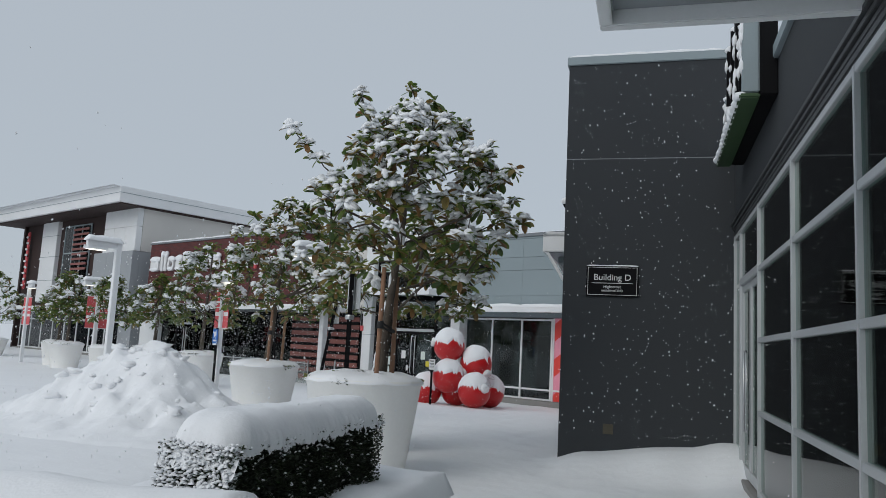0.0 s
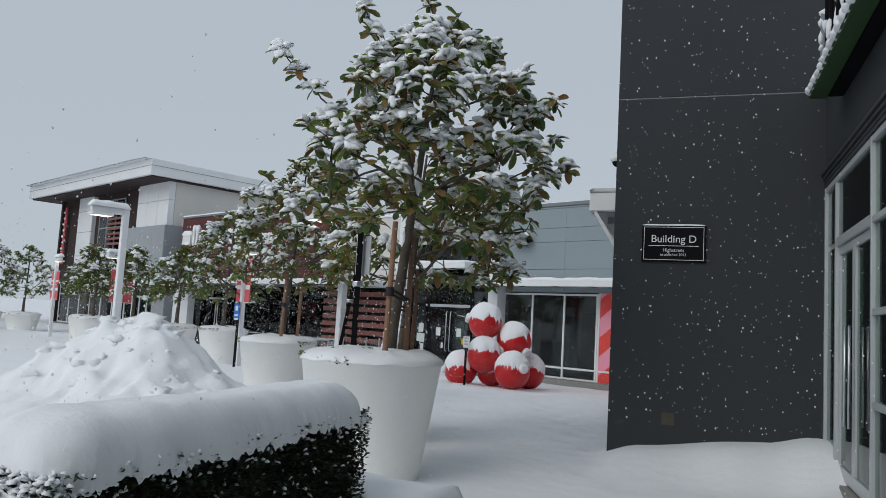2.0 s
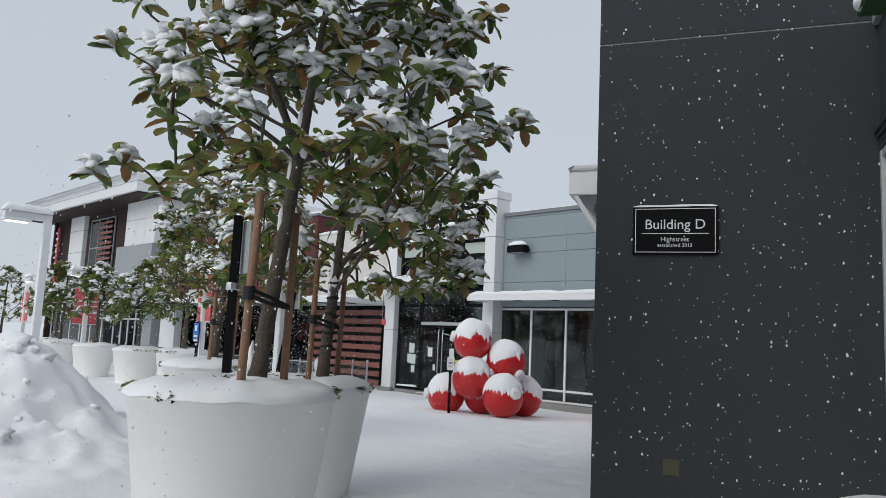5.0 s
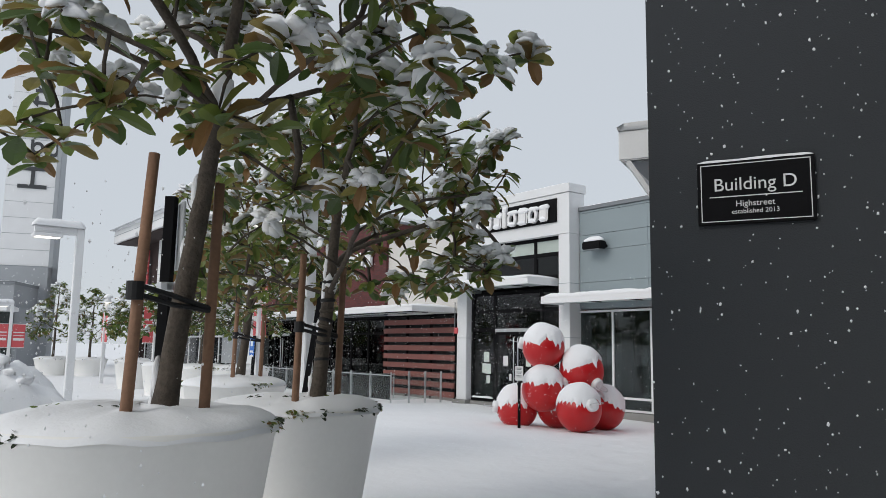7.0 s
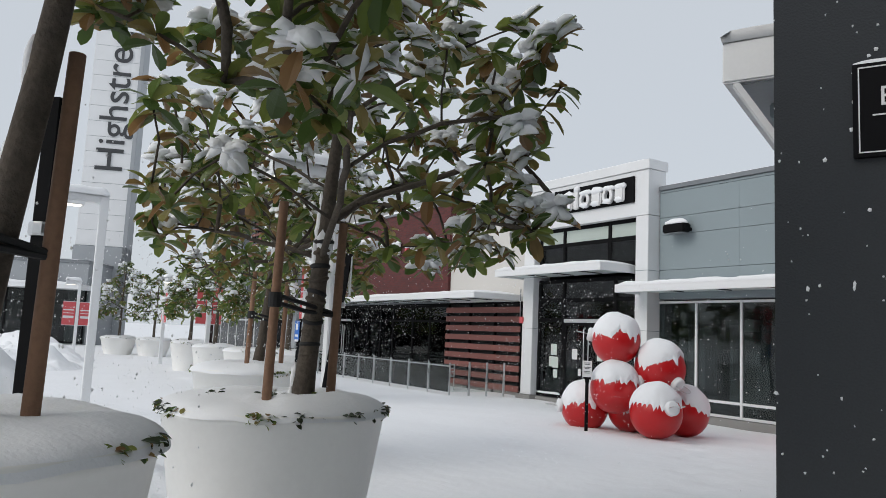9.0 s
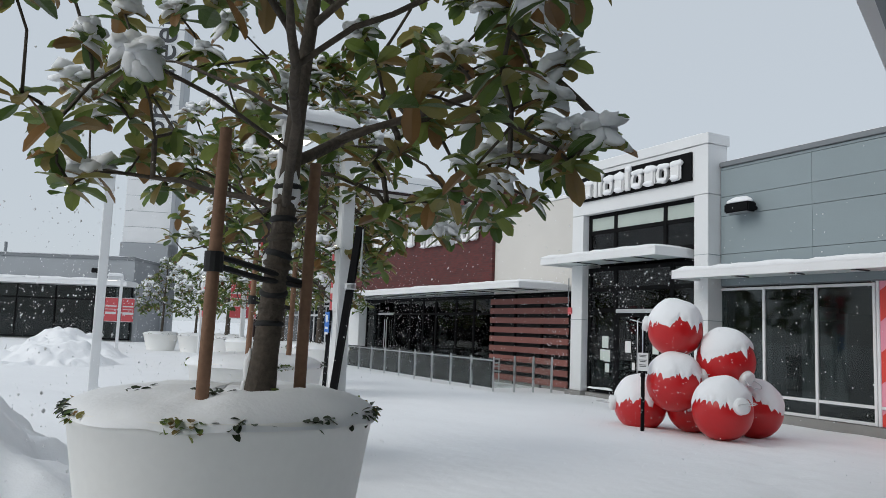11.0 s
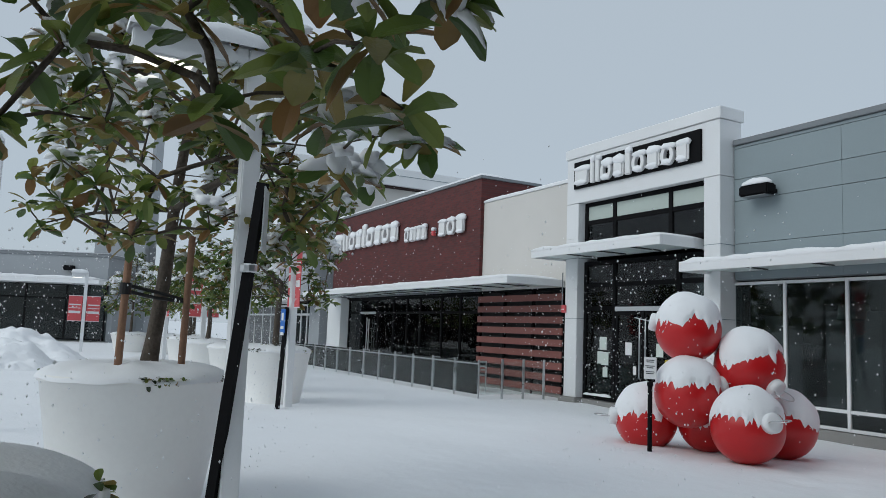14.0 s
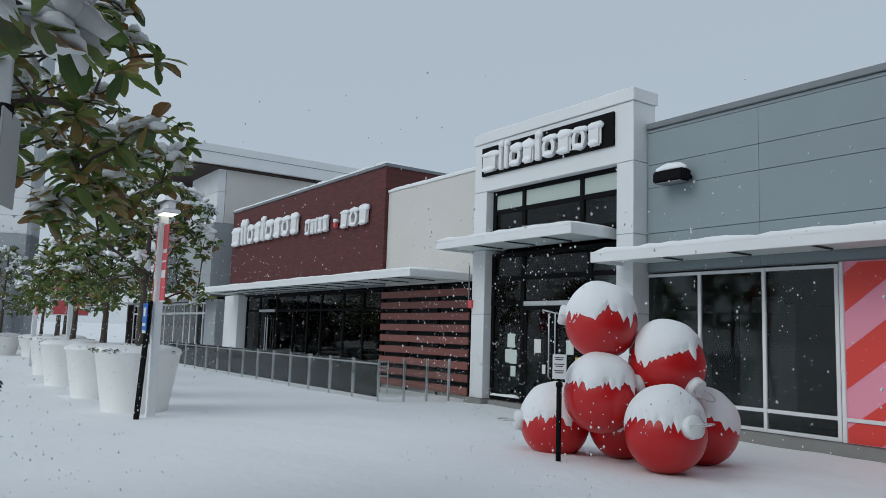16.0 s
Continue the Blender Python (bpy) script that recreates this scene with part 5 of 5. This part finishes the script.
for k, (x, y, t, c) in enumerate(((-13.4, 21.0, 3.3, 150), (-16.0, 22.2, 2.3, 110), (-18.9, 23.5, 2.4, 110), (-22.4, 25.4, 2.7, 110), (-24.0, 26.7, 2.3, 90), (-34.3, 30.7, 3.5, 110), (-32.4, 31.3, 3.2, 110))):
    tree(x, y, 0.95 if k < 5 else 0.78, t, (0.85, t + 0.25, 1.15 if k == 0 else 1.35 if k > 4 else 0.95, 0, 0), (0.1, 0), c, 30 + k, 0.55, 0, girth=1.05 if k == 0 else 1.15)
for px, py, z, hs in ((P1[0], P1[1], 1.15, 1.38), (P2[0], P2[1], 1.05, 1.28), (P3[0], P3[1], 1.03, 1.2)):
    ax, ay, bx, by = (0.27, -0.33, 0.30, 0.16) if px > -3.5 else (0.24, -0.33, 0.28, 0.20)
    stake(px + ax, py + ay, z, hs, *((-0.01, 0.09) if px > -3.5 else (0.02, 0.02)))
    stake(px + bx, py + by, z, hs * 0.95, *((-0.02, 0.05) if px > -3.5 else (0.03, 0.0)))
    strap((px + ax + 0.01, py + ay + 0.01, z + 0.66), (px + bx, py + by, z + 0.60))

# lamp posts and leaning sign poles
NDIR, UDIR = (-0.4226, -0.906), (0.906, -0.4226)
lamp_post(-6.31, 14.38, 3.55, NDIR, 0.85)
lamp_post(-12.04, 15.06, 3.72, NDIR, 0.75)
lamp_post(-12.55, 20.62, 3.5, UDIR, 0.42, banner=(0.0, 0.26, 1.9, 3.15))
lamp_post(-20.15, 24.25, 3.5, NDIR, 0.6, banner=(0.0, 0.32, 1.7, 2.9))
lamp_post(-26.2, 27.1, 3.5, UDIR, 0.42, banner=(0.0, 0.32, 1.7, 2.9))
lamp_post(-34.3, 28.4, 3.5, NDIR, 0.6, banner=(0.1, 0.55, 1.4, 2.5))
sign_pole((-6.42, 14.29, -0.1), (-5.99, 14.25, 2.43), False, 2.35)
sign_pole((-3.71, 9.47, 0.0), (-3.73, 9.50, 2.52), False, 2.62)
sign_pole((-12.42, 20.26, -0.1), (-12.58, 20.50, 1.80), True, -0.45)


# ---- pile of giant red baubles ----
def bauble(x, y, z, r, seed, cap=None, cover=0.35):
    """A large red ball, faintly dimpled, with a ragged cap of snow; cap: direction of its white neck with a wire ring."""
    t = thing("giant_bauble", "giant glossy red bauble with a ragged snow cap", "ornament", pose(x, y, z), "pile of giant red baubles")
    b = bmesh.new()
    bmesh.ops.create_uvsphere(b, u_segments=40, v_segments=24, radius=r)
    for v in b.verts:
        v.co *= 1 + 0.012 * noise.noise(v.co * 2.5 + Vector((seed, 0, 0)))
    part("ball", b, RED_BALL, t, "", True)
    s = bmesh.new()
    sides, n = 120, 14
    rings = []
    for i in range(n + 1):
        ring = []
        for k in range(sides):
            a = k * math.tau / sides
            drip = 0.42 * noise.noise((math.cos(a) * 1.5, math.sin(a) * 1.5, seed)) + 0.34 * max(0, noise.noise((math.cos(a) * 4.5, math.sin(a) * 4.5, seed + 4))) + 0.16 * noise.noise((math.cos(a) * 13, math.sin(a) * 13, seed + 8))
            low = math.pi / 2 * (0.64 + cover * 0.4) + drip * 1.25
            th = low * (1 - i / n)
            thick = r * (0.016 + 0.19 * math.cos(min(th, 1.5)) ** 1.3) * (1 + 0.3 * noise.noise((math.cos(a) * th * 2, math.sin(a) * th * 2, seed + 2))) * min(1.0, i * 0.5 + 0.15)
            rr_ = r + thick
            ring.append(s.verts.new((math.sin(th) * math.cos(a) * rr_, math.sin(th) * math.sin(a) * rr_, math.cos(th) * rr_)))
        rings.append(ring)
    for r0, r1 in zip(rings, rings[1:]):
        for k in range(sides):
            s.faces.new((r0[k], r0[(k + 1) % sides], r1[(k + 1) % sides], r1[k]))
    bmesh.ops.remove_doubles(s, verts=s.verts, dist=1e-4)
    part("snow_cap", s, SNOW, t, "ragged snow cap", True)
    if cap:
        d = Vector(cap).normalized()
        q = d.to_track_quat("Z", "Y").to_matrix()
        c = lathe(bmesh.new(), [(0.13, r - 0.04), (0.13, r + 0.07), (0.105, r + 0.09), (0.03, r + 0.095)], 24)
        bmesh.ops.rotate(c, verts=c.verts, matrix=q)
        neck = part("neck", c, WHITE_METAL, t, "white bauble cap", True)
        c = bmesh.new()
        pts = [Vector((math.cos(a) * 0.13, 0, r + 0.18 + math.sin(a) * 0.13)) for a in [k * math.tau / 20 for k in range(21)]]
        tube(c, pts, [0.008] * 21, 6)
        bmesh.ops.rotate(c, verts=c.verts, matrix=q)
        part("ring", c, CHROME, neck, "thin wire hanging ring", True)
    return t


bauble(-4.66, 21.4, 0.36, 0.465, 1.0, (0.75, -0.6, 0.25), 0.35)
bauble(-6.28, 22.05, 0.28, 0.46, 2.0, (-0.85, -0.5, 0.05), 0.55)
bauble(-5.45, 22.35, 0.30, 0.44, 3.0)
bauble(-4.50, 22.70, 0.30, 0.46, 4.0, None, 0.45)
bauble(-5.51, 21.62, 0.72, 0.46, 5.0, (0.8, 0.3, 0.3), 0.30)
bauble(-4.81, 22.1, 1.13, 0.475, 6.0, (0.75, -0.35, -0.5), 0.35)
bauble(-5.58, 21.83, 1.62, 0.46, 7.0, (-0.9, -0.3, 0.2), 0.45)
stand = thing("notice_stand", "small white notice on a black post", "sign", pose(-5.55, 21.35, -0.08))
part("post", tube(bmesh.new(), [(0, 0, 0), (0, 0, 0.92)], [0.032, 0.032], 10), BLACK_METAL, stand, "", True)
part("cap", lathe(bmesh.new(), [(0.04, 0.90), (0.045, 0.92), (0.04, 0.96), (0.01, 0.97)], 12), BLACK_METAL, stand, "", True)
nb = part("notice", boxed(-0.085, 0.085, -0.012, 0.012, 1.0, 1.30, 0.003), WHITE_PAINT, stand, "white printed notice")
part("holder", boxed(-0.015, 0.015, 0.013, 0.03, 0.95, 1.2), BLACK_METAL, stand)
for zz, w in ((1.26, 0.12), (1.235, 0.10), (1.18, 0.13), (1.155, 0.09), (1.10, 0.12), (1.075, 0.10)):
    part("print_bar", boxed(-w / 2, w / 2, -0.015, -0.011, zz - 0.006, zz + 0.006), CHARCOAL_METAL, nb)
stand.matrix_world = pose(-5.90, 21.2, -0.08, 0, 0, 8)

# ---- glass rail round the terrace ----
rail = thing("glass_rail", "terrace rail of glass panels between steel posts", "railing", FRONT)
xs = [-6.95 - 1.16 * k for k in range(15)]
for x in xs:
    part("post", boxed(x - 0.016, x + 0.016, -2.72, -2.68, -0.3, 0.72, 0.004), CHROME, rail)
for a, b in zip(xs, xs[1:]):
    p = part("glass_panel", boxed(b + 0.04, a - 0.04, -2.706, -2.694, -0.14, 0.68), GLASS_RAIL, rail)
    p.visible_shadow = False
    part("handrail", boxed(b + 0.026, a - 0.026, -2.715, -2.685, 0.60, 0.63, 0.004), CHROME, rail)
ys2 = [-2.7, -2.0, -1.35, -0.7]
for y in ys2[1:]:
    part("post", boxed(-6.97, -6.92, y - 0.025, y + 0.025, -0.35, 0.75, 0.004), CHROME, rail)
for a, b in zip(ys2, ys2[1:]):
    p = part("glass_panel", boxed(-6.95, -6.938, a + 0.04, b - 0.04, -0.14, 0.68), GLASS_RAIL, rail)
    p.visible_shadow = False


def cafe_table(x, y):
    t = thing("terrace_table", "small steel terrace table dusted with snow", "table", FRONT @ pose(x, y, -0.24), "terrace tables")
    part("top", boxed(-0.33, 0.33, -0.33, 0.33, 0.72, 0.75, 0.006), ALUMINIUM, t)
    part("column", tube(bmesh.new(), [(0, 0, 0), (0, 0, 0.72)], [0.03, 0.03], 8), ALUMINIUM, t, "", True)
    part("foot", boxed(-0.24, 0.24, -0.24, 0.24, 0.0, 0.02), ALUMINIUM, t)
    s = bmesh.new()
    snow_strip(s, -0.31, 0.31, -0.31, 0.31, 0.748, 0.06, 0.06, x)
    part("snow_cap", s, SNOW, t, "", True)
    return t


def cafe_chair(x, y, a):
    c = thing("terrace_chair", "light metal terrace chair", "chair", FRONT @ pose(x, y, -0.24, 0, 0, a), "terrace chairs")
    part("seat", boxed(-0.21, 0.21, -0.21, 0.21, 0.43, 0.46, 0.006), ALUMINIUM, c)
    for sx in (-0.19, 0.19):
        part("leg", boxed(sx - 0.012, sx + 0.012, -0.2, -0.176, 0.0, 0.43), ALUMINIUM, c)
        part("leg", boxed(sx - 0.012, sx + 0.012, 0.18, 0.204, 0.0, 0.85), ALUMINIUM, c)
    for zz in (0.58, 0.68, 0.80):
        part("back_slat", boxed(-0.178, 0.178, 0.182, 0.2, zz, zz + 0.04), ALUMINIUM, c)
    return c


for k, x in enumerate((-9.6, -12.2, -14.8, -17.4)):
    cafe_table(x, -1.5)
    cafe_chair(x - 0.62, -1.5, 90)
    cafe_chair(x + 0.62, -1.45, -90)

# ---- snow pile, hedge and low planter ----
def pile(x, y, rx, ry, h, seed, lumps=1.0):
    b = bmesh.new()
    n = 64
    grid = {}
    for j in range(n + 1):
        for i in range(n + 1):
            u, v = i / n * 2 - 1, j / n * 2 - 1
            d = math.sqrt(u * u + v * v)
            base = max(0.0, 1 - d * (1 + 0.25 * noise.noise((u * 1.5, v * 1.5, seed))))
            base = min(1.0, 1.25 * base * base * (3 - 2 * base)) if lumps else base
            px, py = u * rx, v * ry
            k = min(1.0, base * 4)
            z = h * base + k * lumps * (0.30 * noise.noise((px * 1.1, py * 1.1, seed + 2)) + 0.30 * abs(noise.noise((px * 1.9, py * 1.9, seed + 5))) + 0.05 * noise.noise((px * 5, py * 5, seed + 6)) - 0.12 + 0.03 * noise.noise((px * 9, py * 9, seed)))
            grid[i, j] = b.verts.new((px, py, z if base > 0 else -0.12))
    for j in range(n):
        for i in range(n):
            b.faces.new((grid[i, j], grid[i + 1, j], grid[i + 1, j + 1], grid[i, j + 1]))
    return solid("snow_mound", b, SNOW, "lumpy ploughed snow pile on the plaza", "snow pile", pose(x, y, -0.08), "", True)


def mound_height(x, y):
    """Height of the ploughed heap: three overlapping humps, crumbled and dented."""
    i, j, nx, ny = (x + 10.6) / 6.3 * 120, (y - 7.4) / 5.6 * 84, 120, 84
    ridge = 0.92 * math.exp(-((x + 8.2) / 1.35) ** 2 - ((y - 10.5) / 1.3) ** 2) + 0.42 * math.exp(-((x + 7.25) / 0.75) ** 2 - ((y - 10.45) / 0.8) ** 2) + 0.28 * math.exp(-((x + 6.75) / 0.5) ** 2 - ((y - 10.2) / 0.8) ** 2)
    ridge += 0.42 * math.exp(-((x + 6.3) / 1.3) ** 2 - ((y - 10.4) / 1.5) ** 2)
    edge = min(1.0, min(i, nx - i) / 14, min(j, ny - j) / 14)
    k = min(1.0, ridge * 2.2)
    crumb = 0.16 * noise.noise((x * 1.7, y * 1.7, 3.0)) + 0.12 * noise.noise((x * 3.6, y * 3.6, 5.0)) + 0.06 * noise.noise((x * 8, y * 8, 8.0))
    dent = -0.13 * max(0.0, noise.noise((x * 2.6, y * 2.6, 21.0)) - 0.28) * 3
    return -0.1 + edge * (0.09 + ridge + k * (crumb + dent))


b = bmesh.new()
grid, nx, ny = {}, 120, 84
for j in range(ny + 1):
    for i in range(nx + 1):
        x, y = -10.6 + 6.3 * i / nx, 7.4 + 5.6 * j / ny
        grid[i, j] = b.verts.new((x + 7.2, y - 10.4, mound_height(x, y)))
for j in range(ny):
    for i in range(nx):
        b.faces.new((grid[i, j], grid[i + 1, j], grid[i + 1, j + 1], grid[i, j + 1]))
mound = thing("snow_mound", "lumpy ploughed snow pile with loose snow chunks", "snow pile", pose(-7.7, 10.95, 0.04))
part("snow_body", b, SNOW, mound, "", True)
rnd = random.Random(41)
for k in range(46):
    x, y = rnd.gauss(-7.5, 0.8), rnd.uniform(9.3, 10.8)
    r = rnd.uniform(0.03, 0.10)
    if k == 0:
        x, y, r = -7.2, 10.38, 0.15
    if k and (x > -6.0 or x < -9.2):
        continue
    c = bmesh.new()
    blob(c, (x + 7.2, y - 10.4, mound_height(x, y)), (r * rnd.uniform(1.0, 1.8), r, r * 0.75), 0.9, 6, 2, k)
    part("chunk", c, SNOW, mound, "", True)
pile(-30.5, 24.0, 3.5, 2.2, 1.0, 8.0)
pile(-25.5, 21.0, 3.0, 2.0, 0.8, 9.0)

box_planter = thing("low_planter", "low concrete planter filled with snow", "planter", pose(0, 0, 0))
part("wall", boxed(-3.2, -1.40, 1.6, 6.26, -0.3, 0.40, 0.015), CONCRETE, box_planter)
s = bmesh.new()
nx, ny = 26, 60
g = {}
for j in range(ny + 1):
    for i in range(nx + 1):
        u, v = i / nx, j / ny
        x, y = -3.24 + 1.88 * u, 1.56 + 4.74 * v
        e = min(1.0, min(u, 1 - u) * 1.84 / 0.14, min(v, 1 - v) * 4.5 / 0.14)
        g[i, j] = s.verts.new((x, y, 0.385 + 0.21 * math.sqrt(1 - (1 - e) ** 2) + e * (0.32 * math.exp(-((y - 3.0) / 0.42) ** 2) + 0.05 * noise.noise((x * 1.4, y * 1.4, 2))) + 0.012 * noise.noise((x * 6, y * 6, 2))))
for j in range(ny):
    for i in range(nx):
        s.faces.new((g[i, j], g[i + 1, j], g[i + 1, j + 1], g[i, j + 1]))
part("snow_cap", s, SNOW, box_planter, "deep soft snow", True)

hedge = thing("box_hedge", "clipped dark boxwood hedge under a thick snow cap", "hedge", pose(0, 0, 0))
HX0, HX1, HY0, HY1 = -2.24, -1.80, 3.46, 5.64
# added near-black block: the shade inside the hedge, seen between leaves
part("core", boxed(HX0 + 0.05, HX1 - 0.05, HY0 + 0.05, HY1 - 0.05, 0.3, 1.0), HEDGE_SHADE, hedge)
rnd = random.Random(77)
lb, sb = bmesh.new(), bmesh.new()
for k in range(13000):
    f = rnd.random()
    if f < 0.46:
        p, nrm = Vector((HX1 - rnd.random() ** 2 * 0.07, rnd.uniform(HY0, HY1), rnd.uniform(0.46, 1.04))), Vector((1, 0, 0.2))
    elif f < 0.68:
        p, nrm = Vector((rnd.uniform(HX0, HX1), HY0 + rnd.random() ** 2 * 0.07, rnd.uniform(0.46, 1.04))), Vector((0, -1, 0.2))
    elif f < 0.84:
        p, nrm = Vector((rnd.uniform(HX0, HX1), HY1 - rnd.random() ** 2 * 0.07, rnd.uniform(0.46, 1.04))), Vector((0, 1, 0.2))
    else:
        p, nrm = Vector((HX0, rnd.uniform(HY0, HY1), rnd.uniform(0.46, 1.04))), Vector((-1, 0, 0.2))
    p += nrm * 0.02 * noise.noise(p * 5)
    d = (nrm + Vector((rnd.uniform(-1, 1), rnd.uniform(-1, 1), rnd.uniform(-0.6, 1)))).normalized()
    leaf(lb, p, d, rnd.uniform(0.018, 0.03), rnd.uniform(0.013, 0.02), rnd, 0.2, 0.1)
    cover = 0.5 if nrm.y < 0 else 0.03 if p.z < 0.93 else 0.14
    if rnd.random() < cover * (0.35 + p.z):
        snow_leaf(sb, p + nrm * 0.01, d, rnd.uniform(0.012, 0.03) * (1.25 if nrm.y < 0 else 1), rnd.uniform(0.01, 0.024) * (1.5 if nrm.y < 0 else 1), 0.01, rnd, 0.1)
tagged(part("foliage", lb, BOX_LEAF, hedge, "small dark boxwood leaves"), kind="stuff")
tagged(part("clinging_snow", sb, SNOW, hedge, "snow caught between the leaves", True), kind="stuff")
s = bmesh.new()
nx, ny = 60, 190
g = {}
for j in range(ny + 1):
    for i in range(nx + 1):
        u, v = i / nx, j / ny
        x, y = HX0 - 0.02 + (HX1 - HX0 + 0.04) * u, HY0 - 0.02 + (HY1 - HY0 + 0.04) * v
        e = min(1.0, min(u, 1 - u) * 0.48 / 0.18)
        f = min(1.0, min(v, 1 - v) * 2.0 / 0.22)
        e = 1 - min(1.0, math.hypot(1 - e, 1 - f))
        rim = max(0.0, 1 - e / 0.16)
        low = 0.995 + 0.012 * noise.noise((x * 2, y * 2, 1)) + rim * (0.035 * noise.noise((x * 17, y * 17, 7)) + 0.03 * noise.noise((x * 41, y * 41, 4)) - 0.01)
        low -= 0.06 * max(0.0, 1 - (y - HY0 + 0.02) / 0.05) * (1 + 0.8 * noise.noise((x * 9, 0, 5)))
        z = low + 0.205 * math.sqrt(max(0, 1 - (1 - e) ** 2)) + 0.02 * e * noise.noise((x * 1.6, y * 1.6, 3)) + 0.006 * noise.noise((x * 9, y * 9, 3))
        bulge = 0.018 * noise.noise((x * 5, y * 5, 11)) * (1 - e)
        g[i, j] = s.verts.new((x + bulge, y + bulge, z))
for j in range(ny):
    for i in range(nx):
        s.faces.new((g[i, j], g[i + 1, j], g[i + 1, j + 1], g[i, j + 1]))
part("snow_cap", s, SNOW, hedge, "thick rounded snow cap", True)

# ---- red board by the far shop ----
brd = thing("sandwich_board", "red advertising board standing in the snow", "sign board", FRONT @ pose(-38.6, 0.4, -0.1))
bb = boxed(-0.42, 0.42, -0.02, 0.02, 0.05, 1.35, 0.01)
bmesh.ops.rotate(bb, verts=bb.verts, matrix=Matrix.Rotation(-0.15, 3, "X"))
pnl = part("panel", bb, RED_SIGN, brd, "red printed panel")
for zz, w in ((1.05, 0.5), (0.85, 0.6), (0.65, 0.45)):
    c = boxed(-w / 2, w / 2, -0.026, -0.021, zz - 0.04, zz + 0.04)
    bmesh.ops.rotate(c, verts=c.verts, matrix=Matrix.Rotation(-0.15, 3, "X"))
    part("print_bar", c, WHITE_PAINT, pnl)
bb = boxed(-0.42, 0.42, 0.36, 0.40, 0.05, 1.35, 0.01)
bmesh.ops.rotate(bb, verts=bb.verts, cent=(0, 0.38, 0), matrix=Matrix.Rotation(0.12, 3, "X"))
part("panel", bb, RED_SIGN, brd)

# ---- snowflakes in the air ----
rnd = random.Random(9)
fv, ff = [], []
for k in range(15000):
    x, y, z = rnd.uniform(-22, 1.0), rnd.uniform(1.5, 26), rnd.uniform(0.1, 2.9)
    r = rnd.uniform(0.003, 0.008)
    walk_x = -0.06 * y if y < 8 else -0.48 - 0.45 * (y - 8)
    if y < 15.5 and abs(x - walk_x) < 1.5:
        continue
    if k % 2:
        x, y, z = walk_x + (1.5 + 5.5 * rnd.random()) * rnd.choice((-1, -1, -1, 0.3)), y * 0.75 + 2, z * 0.8
        if y < 15.5 and abs(x - (-0.06 * y if y < 8 else -0.48 - 0.45 * (y - 8))) < 1.5 or x > 1.2 or (x > -1.2 and y > 11.7):
            continue
    i = len(fv)
    fv += [(x + r, y, z), (x - r, y, z), (x, y + r, z), (x, y - r, z), (x, y, z + r * 1.3), (x, y, z - r * 1.3)]
    ff += [(i, i + 2, i + 4), (i + 2, i + 1, i + 4), (i + 1, i + 3, i + 4), (i + 3, i, i + 4), (i + 2, i, i + 5), (i + 1, i + 2, i + 5), (i + 3, i + 1, i + 5), (i, i + 3, i + 5)]
fme = bpy.data.meshes.new("snowflakes")
fme.from_pydata(fv, [], ff)
fme.materials.append(SNOW)
tagged(new("snowflakes", fme), "white snowflakes falling through the air", "snow", "", "stuff")
